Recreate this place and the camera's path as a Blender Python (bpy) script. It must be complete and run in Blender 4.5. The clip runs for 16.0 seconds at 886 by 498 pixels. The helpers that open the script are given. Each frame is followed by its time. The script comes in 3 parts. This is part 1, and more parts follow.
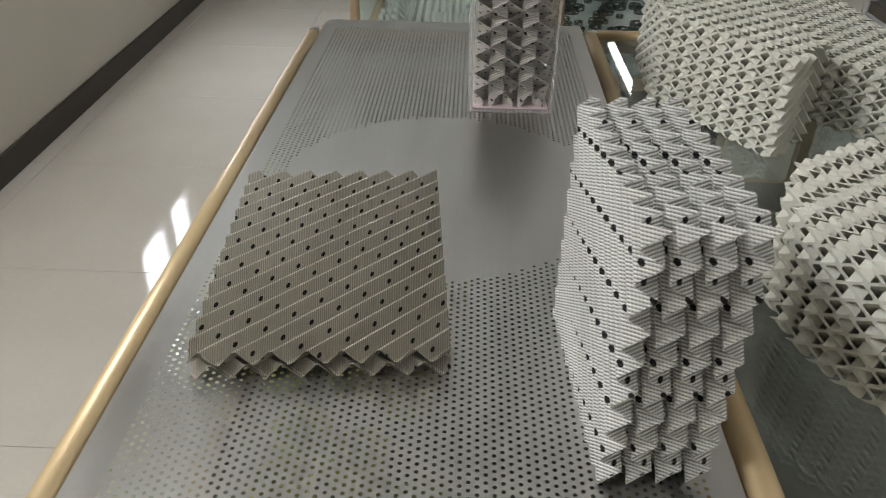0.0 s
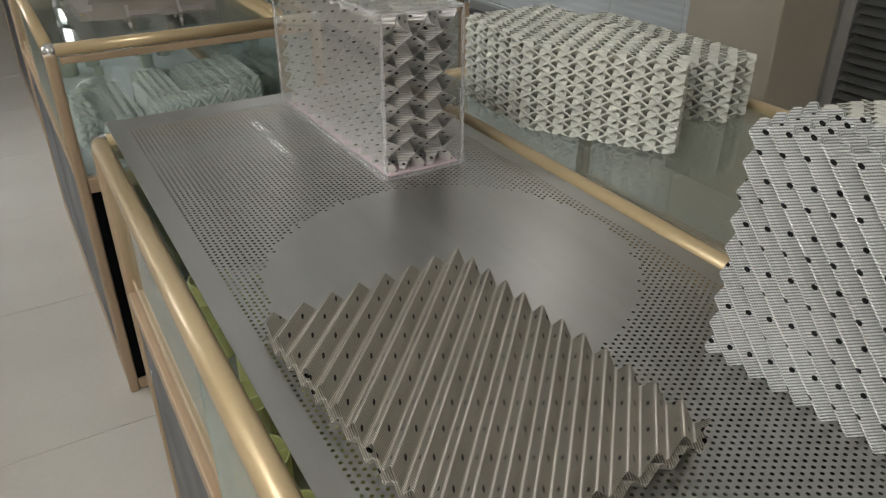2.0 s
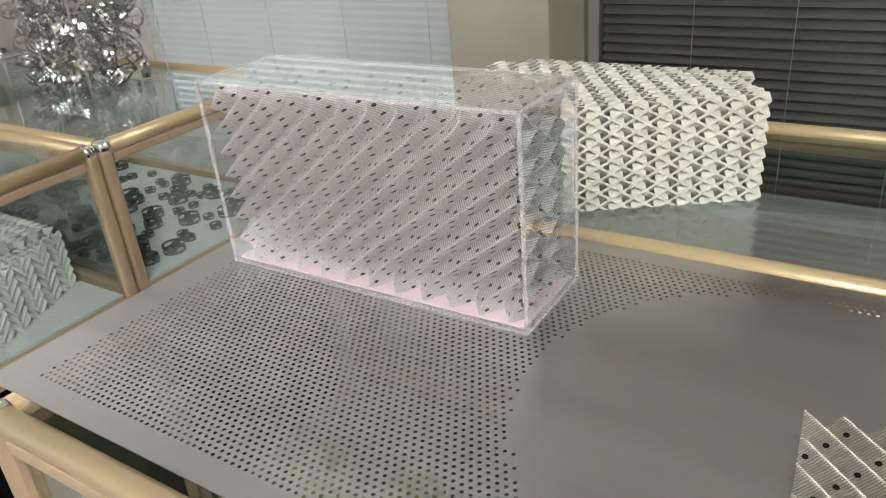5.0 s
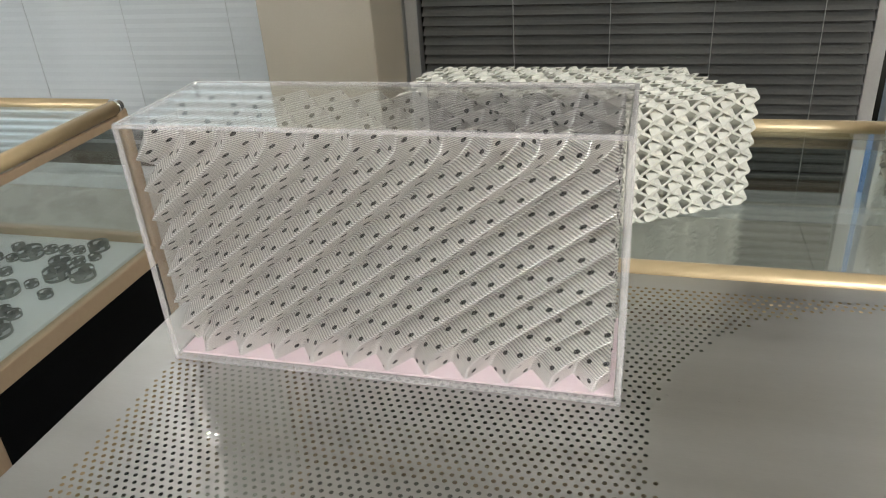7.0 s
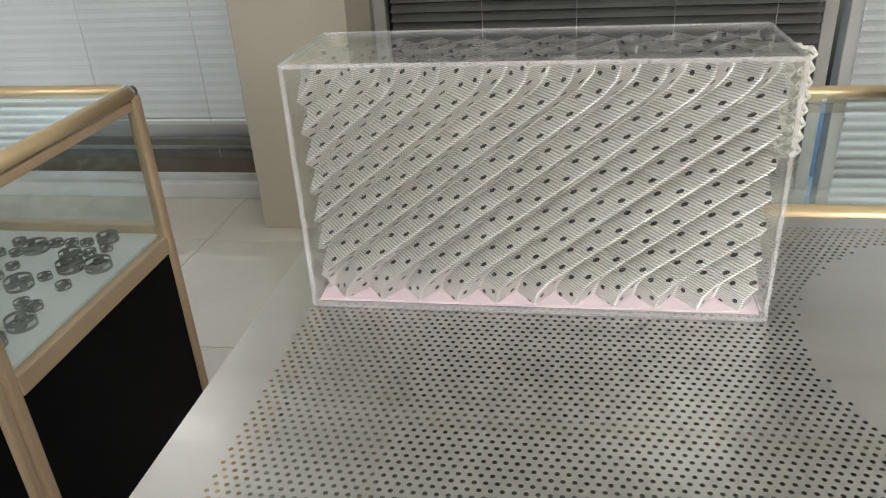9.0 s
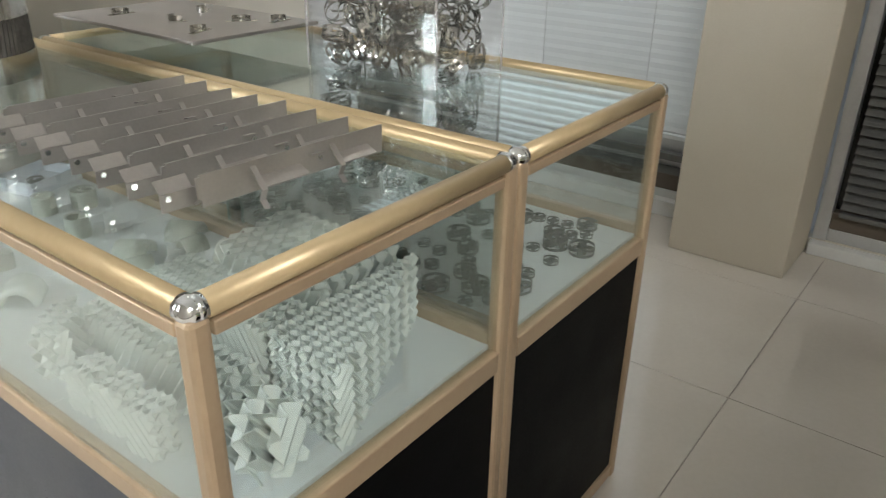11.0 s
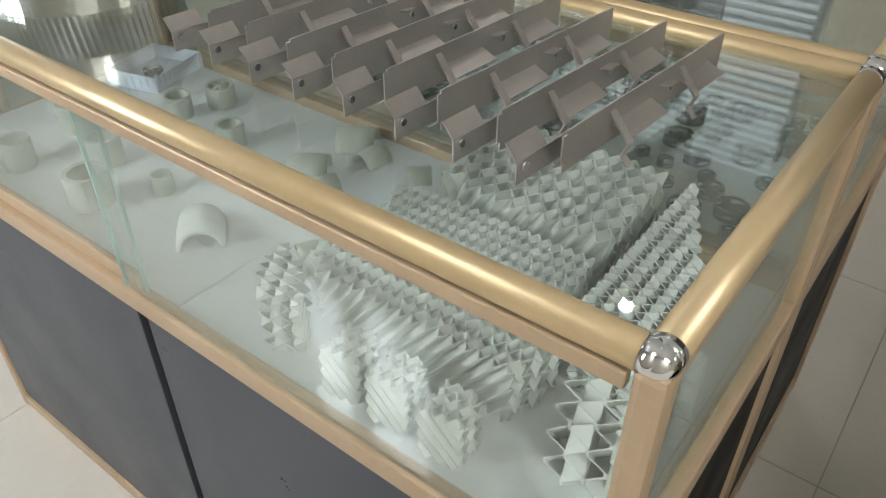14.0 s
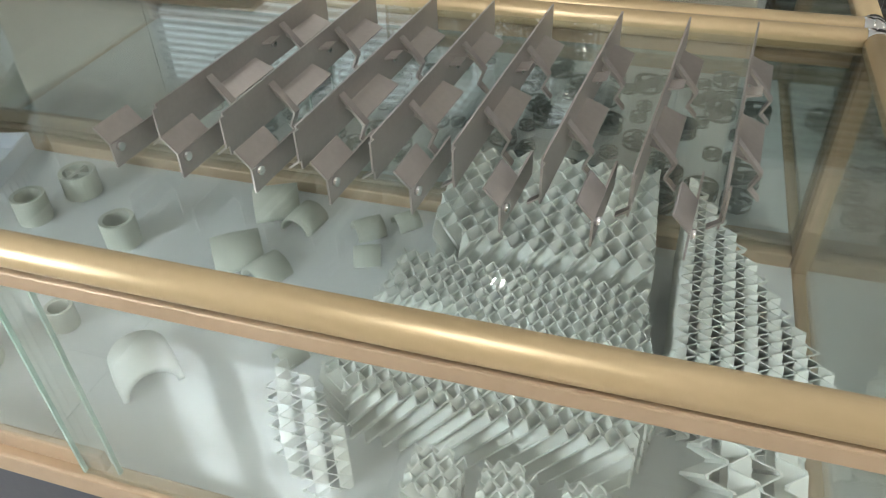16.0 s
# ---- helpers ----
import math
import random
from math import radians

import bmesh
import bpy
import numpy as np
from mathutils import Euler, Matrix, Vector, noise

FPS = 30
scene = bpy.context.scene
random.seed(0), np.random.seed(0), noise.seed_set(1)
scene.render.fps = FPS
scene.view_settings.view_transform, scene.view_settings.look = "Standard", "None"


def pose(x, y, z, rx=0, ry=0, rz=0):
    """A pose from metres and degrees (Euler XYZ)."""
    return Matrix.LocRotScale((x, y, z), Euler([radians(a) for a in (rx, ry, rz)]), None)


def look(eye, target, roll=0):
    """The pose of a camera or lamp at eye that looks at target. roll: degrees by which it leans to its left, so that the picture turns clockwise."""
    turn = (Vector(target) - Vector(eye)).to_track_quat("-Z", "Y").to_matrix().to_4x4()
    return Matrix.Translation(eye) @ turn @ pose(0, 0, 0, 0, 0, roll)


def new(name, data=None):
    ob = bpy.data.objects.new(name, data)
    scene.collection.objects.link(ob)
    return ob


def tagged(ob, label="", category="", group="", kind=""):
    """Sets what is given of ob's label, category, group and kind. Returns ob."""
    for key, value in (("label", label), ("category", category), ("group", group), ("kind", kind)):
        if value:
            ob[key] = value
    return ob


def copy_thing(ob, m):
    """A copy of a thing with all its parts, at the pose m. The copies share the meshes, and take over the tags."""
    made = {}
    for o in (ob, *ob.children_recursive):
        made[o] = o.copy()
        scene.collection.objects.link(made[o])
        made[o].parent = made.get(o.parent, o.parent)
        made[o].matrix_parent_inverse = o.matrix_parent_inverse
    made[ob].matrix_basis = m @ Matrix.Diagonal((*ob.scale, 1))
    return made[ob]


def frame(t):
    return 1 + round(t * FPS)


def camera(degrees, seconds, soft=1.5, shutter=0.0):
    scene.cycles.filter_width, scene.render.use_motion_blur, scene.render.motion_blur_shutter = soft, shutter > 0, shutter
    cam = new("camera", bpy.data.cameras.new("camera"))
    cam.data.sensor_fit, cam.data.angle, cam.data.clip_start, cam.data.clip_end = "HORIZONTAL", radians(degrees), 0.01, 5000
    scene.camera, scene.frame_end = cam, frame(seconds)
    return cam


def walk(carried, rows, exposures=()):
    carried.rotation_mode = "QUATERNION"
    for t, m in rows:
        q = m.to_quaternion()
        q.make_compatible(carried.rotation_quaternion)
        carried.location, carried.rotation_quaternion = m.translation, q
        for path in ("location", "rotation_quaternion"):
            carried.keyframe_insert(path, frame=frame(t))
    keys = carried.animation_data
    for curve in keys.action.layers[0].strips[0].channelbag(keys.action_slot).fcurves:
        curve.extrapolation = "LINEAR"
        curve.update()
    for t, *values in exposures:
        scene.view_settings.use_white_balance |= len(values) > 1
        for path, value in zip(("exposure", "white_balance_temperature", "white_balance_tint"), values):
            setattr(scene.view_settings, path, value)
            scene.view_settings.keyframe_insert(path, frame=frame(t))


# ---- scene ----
cam = camera(60.4, 16.0, soft=1.1, shutter=0.12)
PATH = [
    (0, (1.012, 1.477, 1.412), (0.971, 3.146, 0.311), 1.1),
    (0.5, (0.849, 1.472, 1.388), (1.057, 3.152, 0.323), 1.7),
    (1, (0.739, 1.507, 1.384), (1.158, 3.151, 0.325), 1.1),
    (1.5, (0.681, 1.606, 1.379), (1.276, 3.228, 0.372), -1.9),
    (2, (0.606, 1.697, 1.383), (1.491, 3.197, 0.4), -0.1),
    (2.5, (0.503, 1.78, 1.387), (1.681, 3.094, 0.445), 0.3),
    (3, (0.435, 1.858, 1.38), (1.676, 3.112, 0.437), -0.2),
    (3.5, (0.419, 1.961, 1.39), (1.66, 3.222, 0.456), -0.7),
    (4, (0.462, 2.067, 1.379), (1.737, 3.308, 0.465), -1.4),
    (6.5, (0.485, 2.49, 1.357), (2.166, 3.053, 0.431), -6.6),
    (7, (0.535, 2.542, 1.348), (2.234, 3.05, 0.422), -4.2),
    (7.5, (0.548, 2.606, 1.332), (2.267, 3.0, 0.39), -4.3),
    (8, (0.523, 2.651, 1.328), (2.266, 2.93, 0.387), -3.2),
    (10.3, (0.373, 2.912, 1.285), (2.079, 3.561, 0.468), 0.0),
    (10.5, (0.369, 2.96, 1.282), (2.029, 3.72, 0.464), 1.0),
    (11, (0.37, 3.024, 1.295), (1.815, 4.102, 0.429), 1.0),
    (11.5, (0.395, 3.086, 1.303), (1.638, 4.363, 0.394), 1.7),
    (12, (0.424, 3.136, 1.297), (1.505, 4.476, 0.278), 3.2),
    (12.5, (0.418, 3.213, 1.281), (1.475, 4.515, 0.19), 3.0),
    (13, (0.384, 3.321, 1.283), (1.571, 4.431, 0.117), 2.6),
    (13.5, (0.349, 3.397, 1.29), (1.604, 4.397, 0.095), 1.3),
    (14, (0.354, 3.462, 1.292), (1.621, 4.426, 0.081), 0.2),
    (14.5, (0.39, 3.547, 1.27), (1.704, 4.438, 0.054), -1.2),
    (15, (0.416, 3.6, 1.273), (1.789, 4.364, 0.036), -1.8),
    (15.5, (0.411, 3.661, 1.271), (1.849, 4.288, 0.031), -1.7),
    (16, (0.39, 3.757, 1.286), (1.867, 4.251, 0.032), -2.2),
]
LIGHTNESS = ((0, -0.15), (0.5, -0.35), (1.5, -0.45), (2.5, -0.05), (4, 0.6), (6.5, 0.45), (8, 0.45), (10.5, 0.5), (11.5, 0.3), (12.5, 0.05), (13, 0.05), (14, 0.35), (16, 0.42))
walk(cam, [(t, look(eye, target, roll)) for t, eye, target, roll in PATH], LIGHTNESS)

# ---------------------------------------------------------------- light
world = bpy.data.worlds.new("world")
scene.world = world
world.use_nodes = True
wn = world.node_tree
sky = wn.nodes.new("ShaderNodeTexSky")
sky.sky_type, sky.sun_disc = "NISHITA", False
sky.sun_elevation, sky.sun_rotation = radians(35), radians(250)
wn.links.new(sky.outputs[0], wn.nodes["Background"].inputs[0])
wn.nodes["Background"].inputs[1].default_value = 0.1


def area(name, m, sx, sy, watts, colour):
    d = bpy.data.lights.new(name, "AREA")
    d.shape, d.size, d.size_y, d.energy, d.color = "RECTANGLE", sx, sy, watts, colour
    ob = new(name, d)
    ob.matrix_world = m
    return ob


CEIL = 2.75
# first lamp mirrors in the glass top; the other two are added fill panels
TUBE_AND_FILLS = ((2.33, 7.15, 0.06, 2.3, 1.4, (0.97, 0.98, 1.0)), (-0.3, 1.75, 0.3, 1.2, 40, (0.95, 0.98, 1.0)), (2.3, -0.7, 0.6, 1.2, 2.5, (1.0, 0.97, 0.92)))
# first spot placed from its reflection, second one added out of view
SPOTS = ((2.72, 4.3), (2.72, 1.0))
# light of the ceiling fixtures, the added fill lamps included
for x, y, sx, sy, w, c in TUBE_AND_FILLS:
    area("tube_and_fill_light", pose(x, y, CEIL - 0.06, 0, 0, 0), sx, sy, w, c)
for x, y in SPOTS:
    area("downlight_light", pose(x, y, CEIL - 0.04), 0.05, 0.05, 1.5, (1.0, 0.97, 0.93))

# ---------------------------------------------------------------- materials
def material(name):
    m = bpy.data.materials.new(name)
    m.use_nodes = True
    return m, m.node_tree, m.node_tree.nodes["Principled BSDF"]


def node(t, kind, **ins):
    n = t.nodes.new(kind)
    for k, v in ins.items():
        n.inputs[k.replace("_", " ")].default_value = v
    return n


def surface(name, c1, c2, rough=0.5, metal=0.0, scale=8.0, fine=120.0, bump=0.1, spread=0.12, stretch=(1, 1, 1), coat=0.0, spec=0.5):
    """Two colours mixed at a coarse and a fine scale, with gloss variation and fine relief."""
    m, t, p = material(name)
    tc = t.nodes.new("ShaderNodeTexCoord")
    mp = node(t, "ShaderNodeMapping", Scale=stretch)
    t.links.new(tc.outputs["Object"], mp.inputs[0])
    a, b = node(t, "ShaderNodeTexNoise", Scale=scale, Detail=5.0), node(t, "ShaderNodeTexNoise", Scale=fine, Detail=3.0)
    for n in (a, b):
        t.links.new(mp.outputs[0], n.inputs["Vector"])
    add = t.nodes.new("ShaderNodeMath")
    add.operation = "MULTIPLY_ADD"
    add.inputs[1].default_value = 0.4
    t.links.new(b.outputs[0], add.inputs[0])
    t.links.new(a.outputs[0], add.inputs[2])
    ramp = t.nodes.new("ShaderNodeValToRGB")
    ramp.color_ramp.elements[0].position, ramp.color_ramp.elements[1].position = 0.45, 0.95
    ramp.color_ramp.elements[0].color, ramp.color_ramp.elements[1].color = (*c1, 1), (*c2, 1)
    t.links.new(add.outputs[0], ramp.inputs[0])
    t.links.new(ramp.outputs[0], p.inputs["Base Color"])
    rr = node(t, "ShaderNodeMapRange", From_Min=0.3, From_Max=1.1, To_Min=max(0.02, rough - spread), To_Max=min(1.0, rough + spread))
    t.links.new(add.outputs[0], rr.inputs[0])
    t.links.new(rr.outputs[0], p.inputs["Roughness"])
    p.inputs["Metallic"].default_value = metal
    p.inputs["Coat Weight"].default_value = coat
    p.inputs["Specular IOR Level"].default_value = spec
    if bump:
        bp = node(t, "ShaderNodeBump", Strength=bump, Distance=0.002)
        t.links.new(b.outputs[0], bp.inputs["Height"])
        t.links.new(bp.outputs[0], p.inputs["Normal"])
    return m


def glassy(name, tint, gloss=0.03, base=0.04, haze=0.0):
    """Thin clear pane: tinted see-through with a mirror gloss that grows at grazing angles."""
    m, t, p = material(name)
    t.nodes.remove(p)
    tr = node(t, "ShaderNodeBsdfTransparent", Color=(*tint, 1))
    gl = node(t, "ShaderNodeBsdfGlossy", Roughness=gloss, Color=(0.95, 1.0, 0.98, 1))
    lw = node(t, "ShaderNodeLayerWeight", Blend=0.5)
    pw = t.nodes.new("ShaderNodeMath")
    pw.operation, pw.inputs[1].default_value = "POWER", 3.9
    t.links.new(lw.outputs["Facing"], pw.inputs[0])
    mr = node(t, "ShaderNodeMapRange", To_Min=base, To_Max=0.95)
    t.links.new(pw.outputs[0], mr.inputs[0])
    mx = t.nodes.new("ShaderNodeMixShader")
    t.links.new(mr.outputs[0], mx.inputs[0])
    last = tr
    if haze:
        df = node(t, "ShaderNodeBsdfDiffuse", Color=(0.85, 0.82, 0.82, 1))
        hz = node(t, "ShaderNodeMixShader", Fac=haze)
        t.links.new(tr.outputs[0], hz.inputs[1])
        t.links.new(df.outputs[0], hz.inputs[2])
        last = hz
    t.links.new(last.outputs[0], mx.inputs[1])
    t.links.new(gl.outputs[0], mx.inputs[2])
    t.links.new(mx.outputs[0], t.nodes["Material Output"].inputs[0])
    return m


def glow(name, colour, strength):
    m, t, p = material(name)
    p.inputs["Base Color"].default_value = (*colour, 1)
    p.inputs["Emission Color"].default_value = (*colour, 1)
    p.inputs["Emission Strength"].default_value = strength
    return m


def gauze(name, c1, c2, rough, cell, hole_u, hole_v, hole_r, metal, deep, fold, shine):
    """Woven or pressed metal sheet with round holes painted dark, not cut; the map runs across and along the folds, in
    metres.
    """
    m, t, p = material(name)
    uv = t.nodes.new("ShaderNodeUVMap")
    sep = t.nodes.new("ShaderNodeSeparateXYZ")
    t.links.new(uv.outputs[0], sep.inputs[0])

    def math_node(op, a, b=None):
        n = t.nodes.new("ShaderNodeMath")
        n.operation = op
        for i, v in enumerate((a, b)):
            if v is None:
                continue
            if isinstance(v, (int, float)):
                n.inputs[i].default_value = v
            else:
                t.links.new(v, n.inputs[i])
        return n.outputs[0]

    x, y = sep.outputs[0], sep.outputs[1]
    # holes, painted only: one row down the middle of each fold, every other row shifted by half a step
    row = math_node("FLOOR", math_node("DIVIDE", x, hole_u))
    fx = math_node("MULTIPLY", math_node("SUBTRACT", math_node("FRACT", math_node("DIVIDE", x, hole_u)), 0.5), hole_u)
    ys = math_node("ADD", math_node("DIVIDE", y, hole_v), math_node("MULTIPLY", row, 0.37))
    fy = math_node("MULTIPLY", math_node("SUBTRACT", math_node("FRACT", ys), 0.5), hole_v)
    d = math_node("SQRT", math_node("ADD", math_node("MULTIPLY", fx, fx), math_node("MULTIPLY", fy, fy)))
    solid = math_node("GREATER_THAN", d, hole_r)
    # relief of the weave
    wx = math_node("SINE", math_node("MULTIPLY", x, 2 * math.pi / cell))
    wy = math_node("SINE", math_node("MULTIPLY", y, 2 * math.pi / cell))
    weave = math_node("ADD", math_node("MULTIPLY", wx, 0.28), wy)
    bp = node(t, "ShaderNodeBump", Strength=0.55, Distance=0.0009)
    t.links.new(weave, bp.inputs["Height"])
    tc = t.nodes.new("ShaderNodeTexCoord")
    nz = node(t, "ShaderNodeTexNoise", Scale=14.0, Detail=4.0)
    t.links.new(tc.outputs["Object"], nz.inputs["Vector"])
    ramp = t.nodes.new("ShaderNodeValToRGB")
    ramp.color_ramp.elements[0].position, ramp.color_ramp.elements[1].position = 0.3, 0.75
    ramp.color_ramp.elements[0].color, ramp.color_ramp.elements[1].color = (*c1, 1), (*c2, 1)
    t.links.new(nz.outputs[0], ramp.inputs[0])
    # shade in the troughs between the wires, put into the base colour
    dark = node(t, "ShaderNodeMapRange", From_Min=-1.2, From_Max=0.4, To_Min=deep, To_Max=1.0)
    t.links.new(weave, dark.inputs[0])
    # the dark inside the holes goes into the colour as well
    gap_shade = math_node("MULTIPLY", dark.outputs[0], math_node("MAXIMUM", solid, 0.02))
    mul = t.nodes.new("ShaderNodeMixRGB")
    mul.blend_type, mul.inputs[0].default_value = "MULTIPLY", 1.0
    # highlight along the folds, painted into the base colour
    fold_highlight = t.nodes.new("ShaderNodeMixRGB")
    fold_highlight.inputs[2].default_value = (*shine, 1)
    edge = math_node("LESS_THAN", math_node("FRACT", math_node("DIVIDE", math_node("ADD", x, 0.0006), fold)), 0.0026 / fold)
    t.links.new(math_node("MULTIPLY", edge, math_node("GREATER_THAN", wy, -0.2)), fold_highlight.inputs[0])
    t.links.new(ramp.outputs[0], fold_highlight.inputs[1])
    t.links.new(fold_highlight.outputs[0], mul.inputs[1])
    t.links.new(gap_shade, mul.inputs[2])
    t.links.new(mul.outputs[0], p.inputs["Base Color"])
    t.links.new(bp.outputs[0], p.inputs["Normal"])
    p.inputs["Metallic"].default_value, p.inputs["Roughness"].default_value = metal, rough
    return m


M_FLOOR = surface("glazed_floor_tile", (0.57, 0.53, 0.47), (0.63, 0.59, 0.53), 0.065, 0, 3, 60, 0.008, 0.02)
M_JOINT = surface("floor_joint", (0.40, 0.365, 0.32), (0.46, 0.42, 0.37), 0.6)
M_WALL = surface("cream_wall_paint", (0.66, 0.62, 0.54), (0.72, 0.68, 0.60), 0.65, 0, 2, 180, 0.12)
M_COLUMN = surface("beige_column_paint", (0.50, 0.45, 0.36), (0.56, 0.51, 0.42), 0.6, 0, 2, 180, 0.1)
M_BASE = surface("dark_baseboard", (0.035, 0.028, 0.024), (0.06, 0.05, 0.045), 0.4)
M_CEIL = surface("ceiling_paint", (0.74, 0.73, 0.70), (0.8, 0.79, 0.76), 0.8)
M_BRASS = surface("champagne_gold_aluminium", (0.54, 0.41, 0.235), (0.61, 0.47, 0.28), 0.38, 0.36, 4, 90, 0.02, 0.06, (1, 1, 1))
M_BRASS2 = surface("matt_gold_profile", (0.44, 0.32, 0.21), (0.52, 0.39, 0.26), 0.45, 0.35, 4, 90, 0.02, 0.06)
M_CHROME = surface("chrome", (0.75, 0.76, 0.78), (0.85, 0.86, 0.88), 0.08, 1.0, 20, 200, 0.0, 0.03)
M_BLACK = surface("black_laminate_panel", (0.002, 0.0022, 0.0024), (0.004, 0.0042, 0.0044), 0.4, 0, 6, 150, 0.03, spec=0.05)
M_SLATE = surface("slate_grey_laminate_door", (0.042, 0.047, 0.060), (0.056, 0.062, 0.076), 0.35, 0, 6, 150, 0.03, spec=0.25)
M_DARK = surface("dark_gap", (0.008, 0.008, 0.01), (0.012, 0.012, 0.014), 0.6)
M_SHELF = surface("white_shelf_board", (0.70, 0.72, 0.725), (0.76, 0.78, 0.785), 0.5, 0, 5, 150, 0.03)
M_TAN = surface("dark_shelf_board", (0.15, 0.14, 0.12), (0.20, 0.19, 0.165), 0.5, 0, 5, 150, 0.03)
M_GLASS = glassy("greenish_glass", (0.945, 0.97, 0.965), 0.012, 0.075)
M_EDGE = surface("green_glass_edge", (0.35, 0.50, 0.44), (0.45, 0.60, 0.54), 0.1, 0, 30, 200, 0.0, 0.04)
M_ACRYL = glassy("clear_acrylic", (0.985, 0.98, 0.98), 0.03, 0.03, 0.012)
M_ACEDGE = glassy("acrylic_edge", (0.92, 0.90, 0.90), 0.15, 0.06, 0.26)
M_PINK = surface("pale_pink_paper", (0.72, 0.58, 0.62), (0.80, 0.66, 0.70), 0.6)
M_STEEL = surface("brushed_steel_sheet", (0.57, 0.565, 0.55), (0.65, 0.645, 0.63), 0.33, 1.0, 5, 220, 0.015, 0.07, (6, 0.6, 1))
M_PLATE = surface("mill_finish_steel", (0.42, 0.395, 0.375), (0.52, 0.49, 0.465), 0.42, 0.85, 12, 200, 0.03, 0.08)
M_CERAM = surface("white_porcelain", (0.79, 0.81, 0.77), (0.86, 0.88, 0.84), 0.55, 0, 18, 240, 0.15)
M_CERAM2 = surface("cream_porcelain", (0.61, 0.60, 0.53), (0.71, 0.70, 0.63), 0.6, 0, 18, 240, 0.15)
M_CERAM3 = surface("grey_green_porcelain", (0.50, 0.52, 0.45), (0.58, 0.60, 0.53), 0.55, 0, 22, 240, 0.15)
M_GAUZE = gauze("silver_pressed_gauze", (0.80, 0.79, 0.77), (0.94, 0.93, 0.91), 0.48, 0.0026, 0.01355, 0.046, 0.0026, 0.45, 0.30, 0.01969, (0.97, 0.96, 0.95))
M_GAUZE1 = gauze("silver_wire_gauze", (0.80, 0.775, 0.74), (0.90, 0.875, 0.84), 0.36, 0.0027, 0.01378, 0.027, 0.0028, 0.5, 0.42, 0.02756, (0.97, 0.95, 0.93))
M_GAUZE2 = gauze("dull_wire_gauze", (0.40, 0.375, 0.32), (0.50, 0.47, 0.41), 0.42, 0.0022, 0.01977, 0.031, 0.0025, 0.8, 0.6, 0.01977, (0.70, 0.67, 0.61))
M_RINGM = surface("bright_steel_ring", (0.50, 0.49, 0.46), (0.68, 0.67, 0.63), 0.2, 1.0, 20, 200, 0.0, 0.06)
M_RINGD = surface("dull_steel_ring", (0.20, 0.21, 0.20), (0.32, 0.33, 0.31), 0.35, 0.9, 20, 200, 0.0, 0.06)
M_PLAST = surface("yellow_green_plastic", (0.58, 0.56, 0.20), (0.70, 0.67, 0.30), 0.4, 0, 20, 200, 0.02)
M_TRAY = surface("bluish_white_plastic", (0.62, 0.66, 0.74), (0.70, 0.74, 0.80), 0.35, 0, 20, 200, 0.02)
M_SLAT = surface("white_blind_slat", (0.66, 0.67, 0.66), (0.74, 0.75, 0.74), 0.4, 0, 3, 90, 0.02)
_t = M_SLAT.node_tree
_p = _t.nodes["Principled BSDF"]
_tl = node(_t, "ShaderNodeBsdfTranslucent", Color=(0.80, 0.82, 0.82, 1))
_mx = node(_t, "ShaderNodeMixShader", Fac=0.25)
_t.links.new(_p.outputs[0], _mx.inputs[1])
_t.links.new(_tl.outputs[0], _mx.inputs[2])
_t.links.new(_mx.outputs[0], _t.nodes["Material Output"].inputs[0])
M_SLATD = surface("grey_blind_slat", (0.11, 0.11, 0.105), (0.16, 0.16, 0.15), 0.4, 0, 3, 90, 0.02)
M_FRAME = surface("silver_window_frame", (0.50, 0.50, 0.50), (0.60, 0.60, 0.60), 0.35, 0.5, 5, 120, 0.02)
M_PVC = surface("white_window_frame", (0.62, 0.62, 0.60), (0.70, 0.70, 0.68), 0.4, 0, 5, 120, 0.02)
M_NIGHT = surface("dark_tinted_glass", (0.016, 0.016, 0.015), (0.028, 0.027, 0.025), 0.04, 0, 1.2, 90, 0.0, 0.03)
M_BROWN = surface("brown_window_rail", (0.10, 0.08, 0.06), (0.14, 0.11, 0.085), 0.4)
M_CORD = surface("blind_cord", (0.5, 0.5, 0.48), (0.6, 0.6, 0.58), 0.7)
M_LAMP = glow("lamp_diffuser", (1.0, 0.96, 0.9), 6.0)
M_DAY = glow("daylight_pane", (0.90, 0.95, 1.0), 22.0)
M_SKY = glow("overcast_daylight", (0.90, 0.96, 1.0), 0.5)
M_PACKD = surface("dark_corrugated_steel", (0.09, 0.085, 0.08), (0.18, 0.17, 0.16), 0.4, 0.8, 40, 260, 0.2)


# ---------------------------------------------------------------- building helpers
def put(name, me, parent=None, label="", m=None):
    ob = new(name, me)
    if m is not None:
        ob.matrix_basis = m
    ob.parent = parent
    if label:
        ob["label"] = label
    return ob


def part(name, bm, mat, parent=None, label="", m=None):
    me = bpy.data.meshes.new(name)
    bm.to_mesh(me)
    bm.free()
    me.materials.append(mat)
    return put(name, me, parent, label, m)


def empty(name, label, category, m=None, group="", kind=""):
    ob = new(name)
    ob.empty_display_size = 0.05
    if m is not None:
        ob.matrix_basis = m
    return tagged(ob, label, category, group, kind)


def box(x0, x1, y0, y1, z0, z1, bevel=0.0, bm=None):
    bm = bm or bmesh.new()
    vs = bmesh.ops.create_cube(bm, size=1.0, matrix=Matrix.Translation(((x0 + x1) / 2, (y0 + y1) / 2, (z0 + z1) / 2)) @ Matrix.Diagonal((x1 - x0, y1 - y0, z1 - z0, 1)))["verts"]
    if bevel:
        bmesh.ops.bevel(bm, geom=list({e for v in vs for e in v.link_edges}), offset=bevel, segments=2, affect="EDGES", profile=0.5)
    return bm


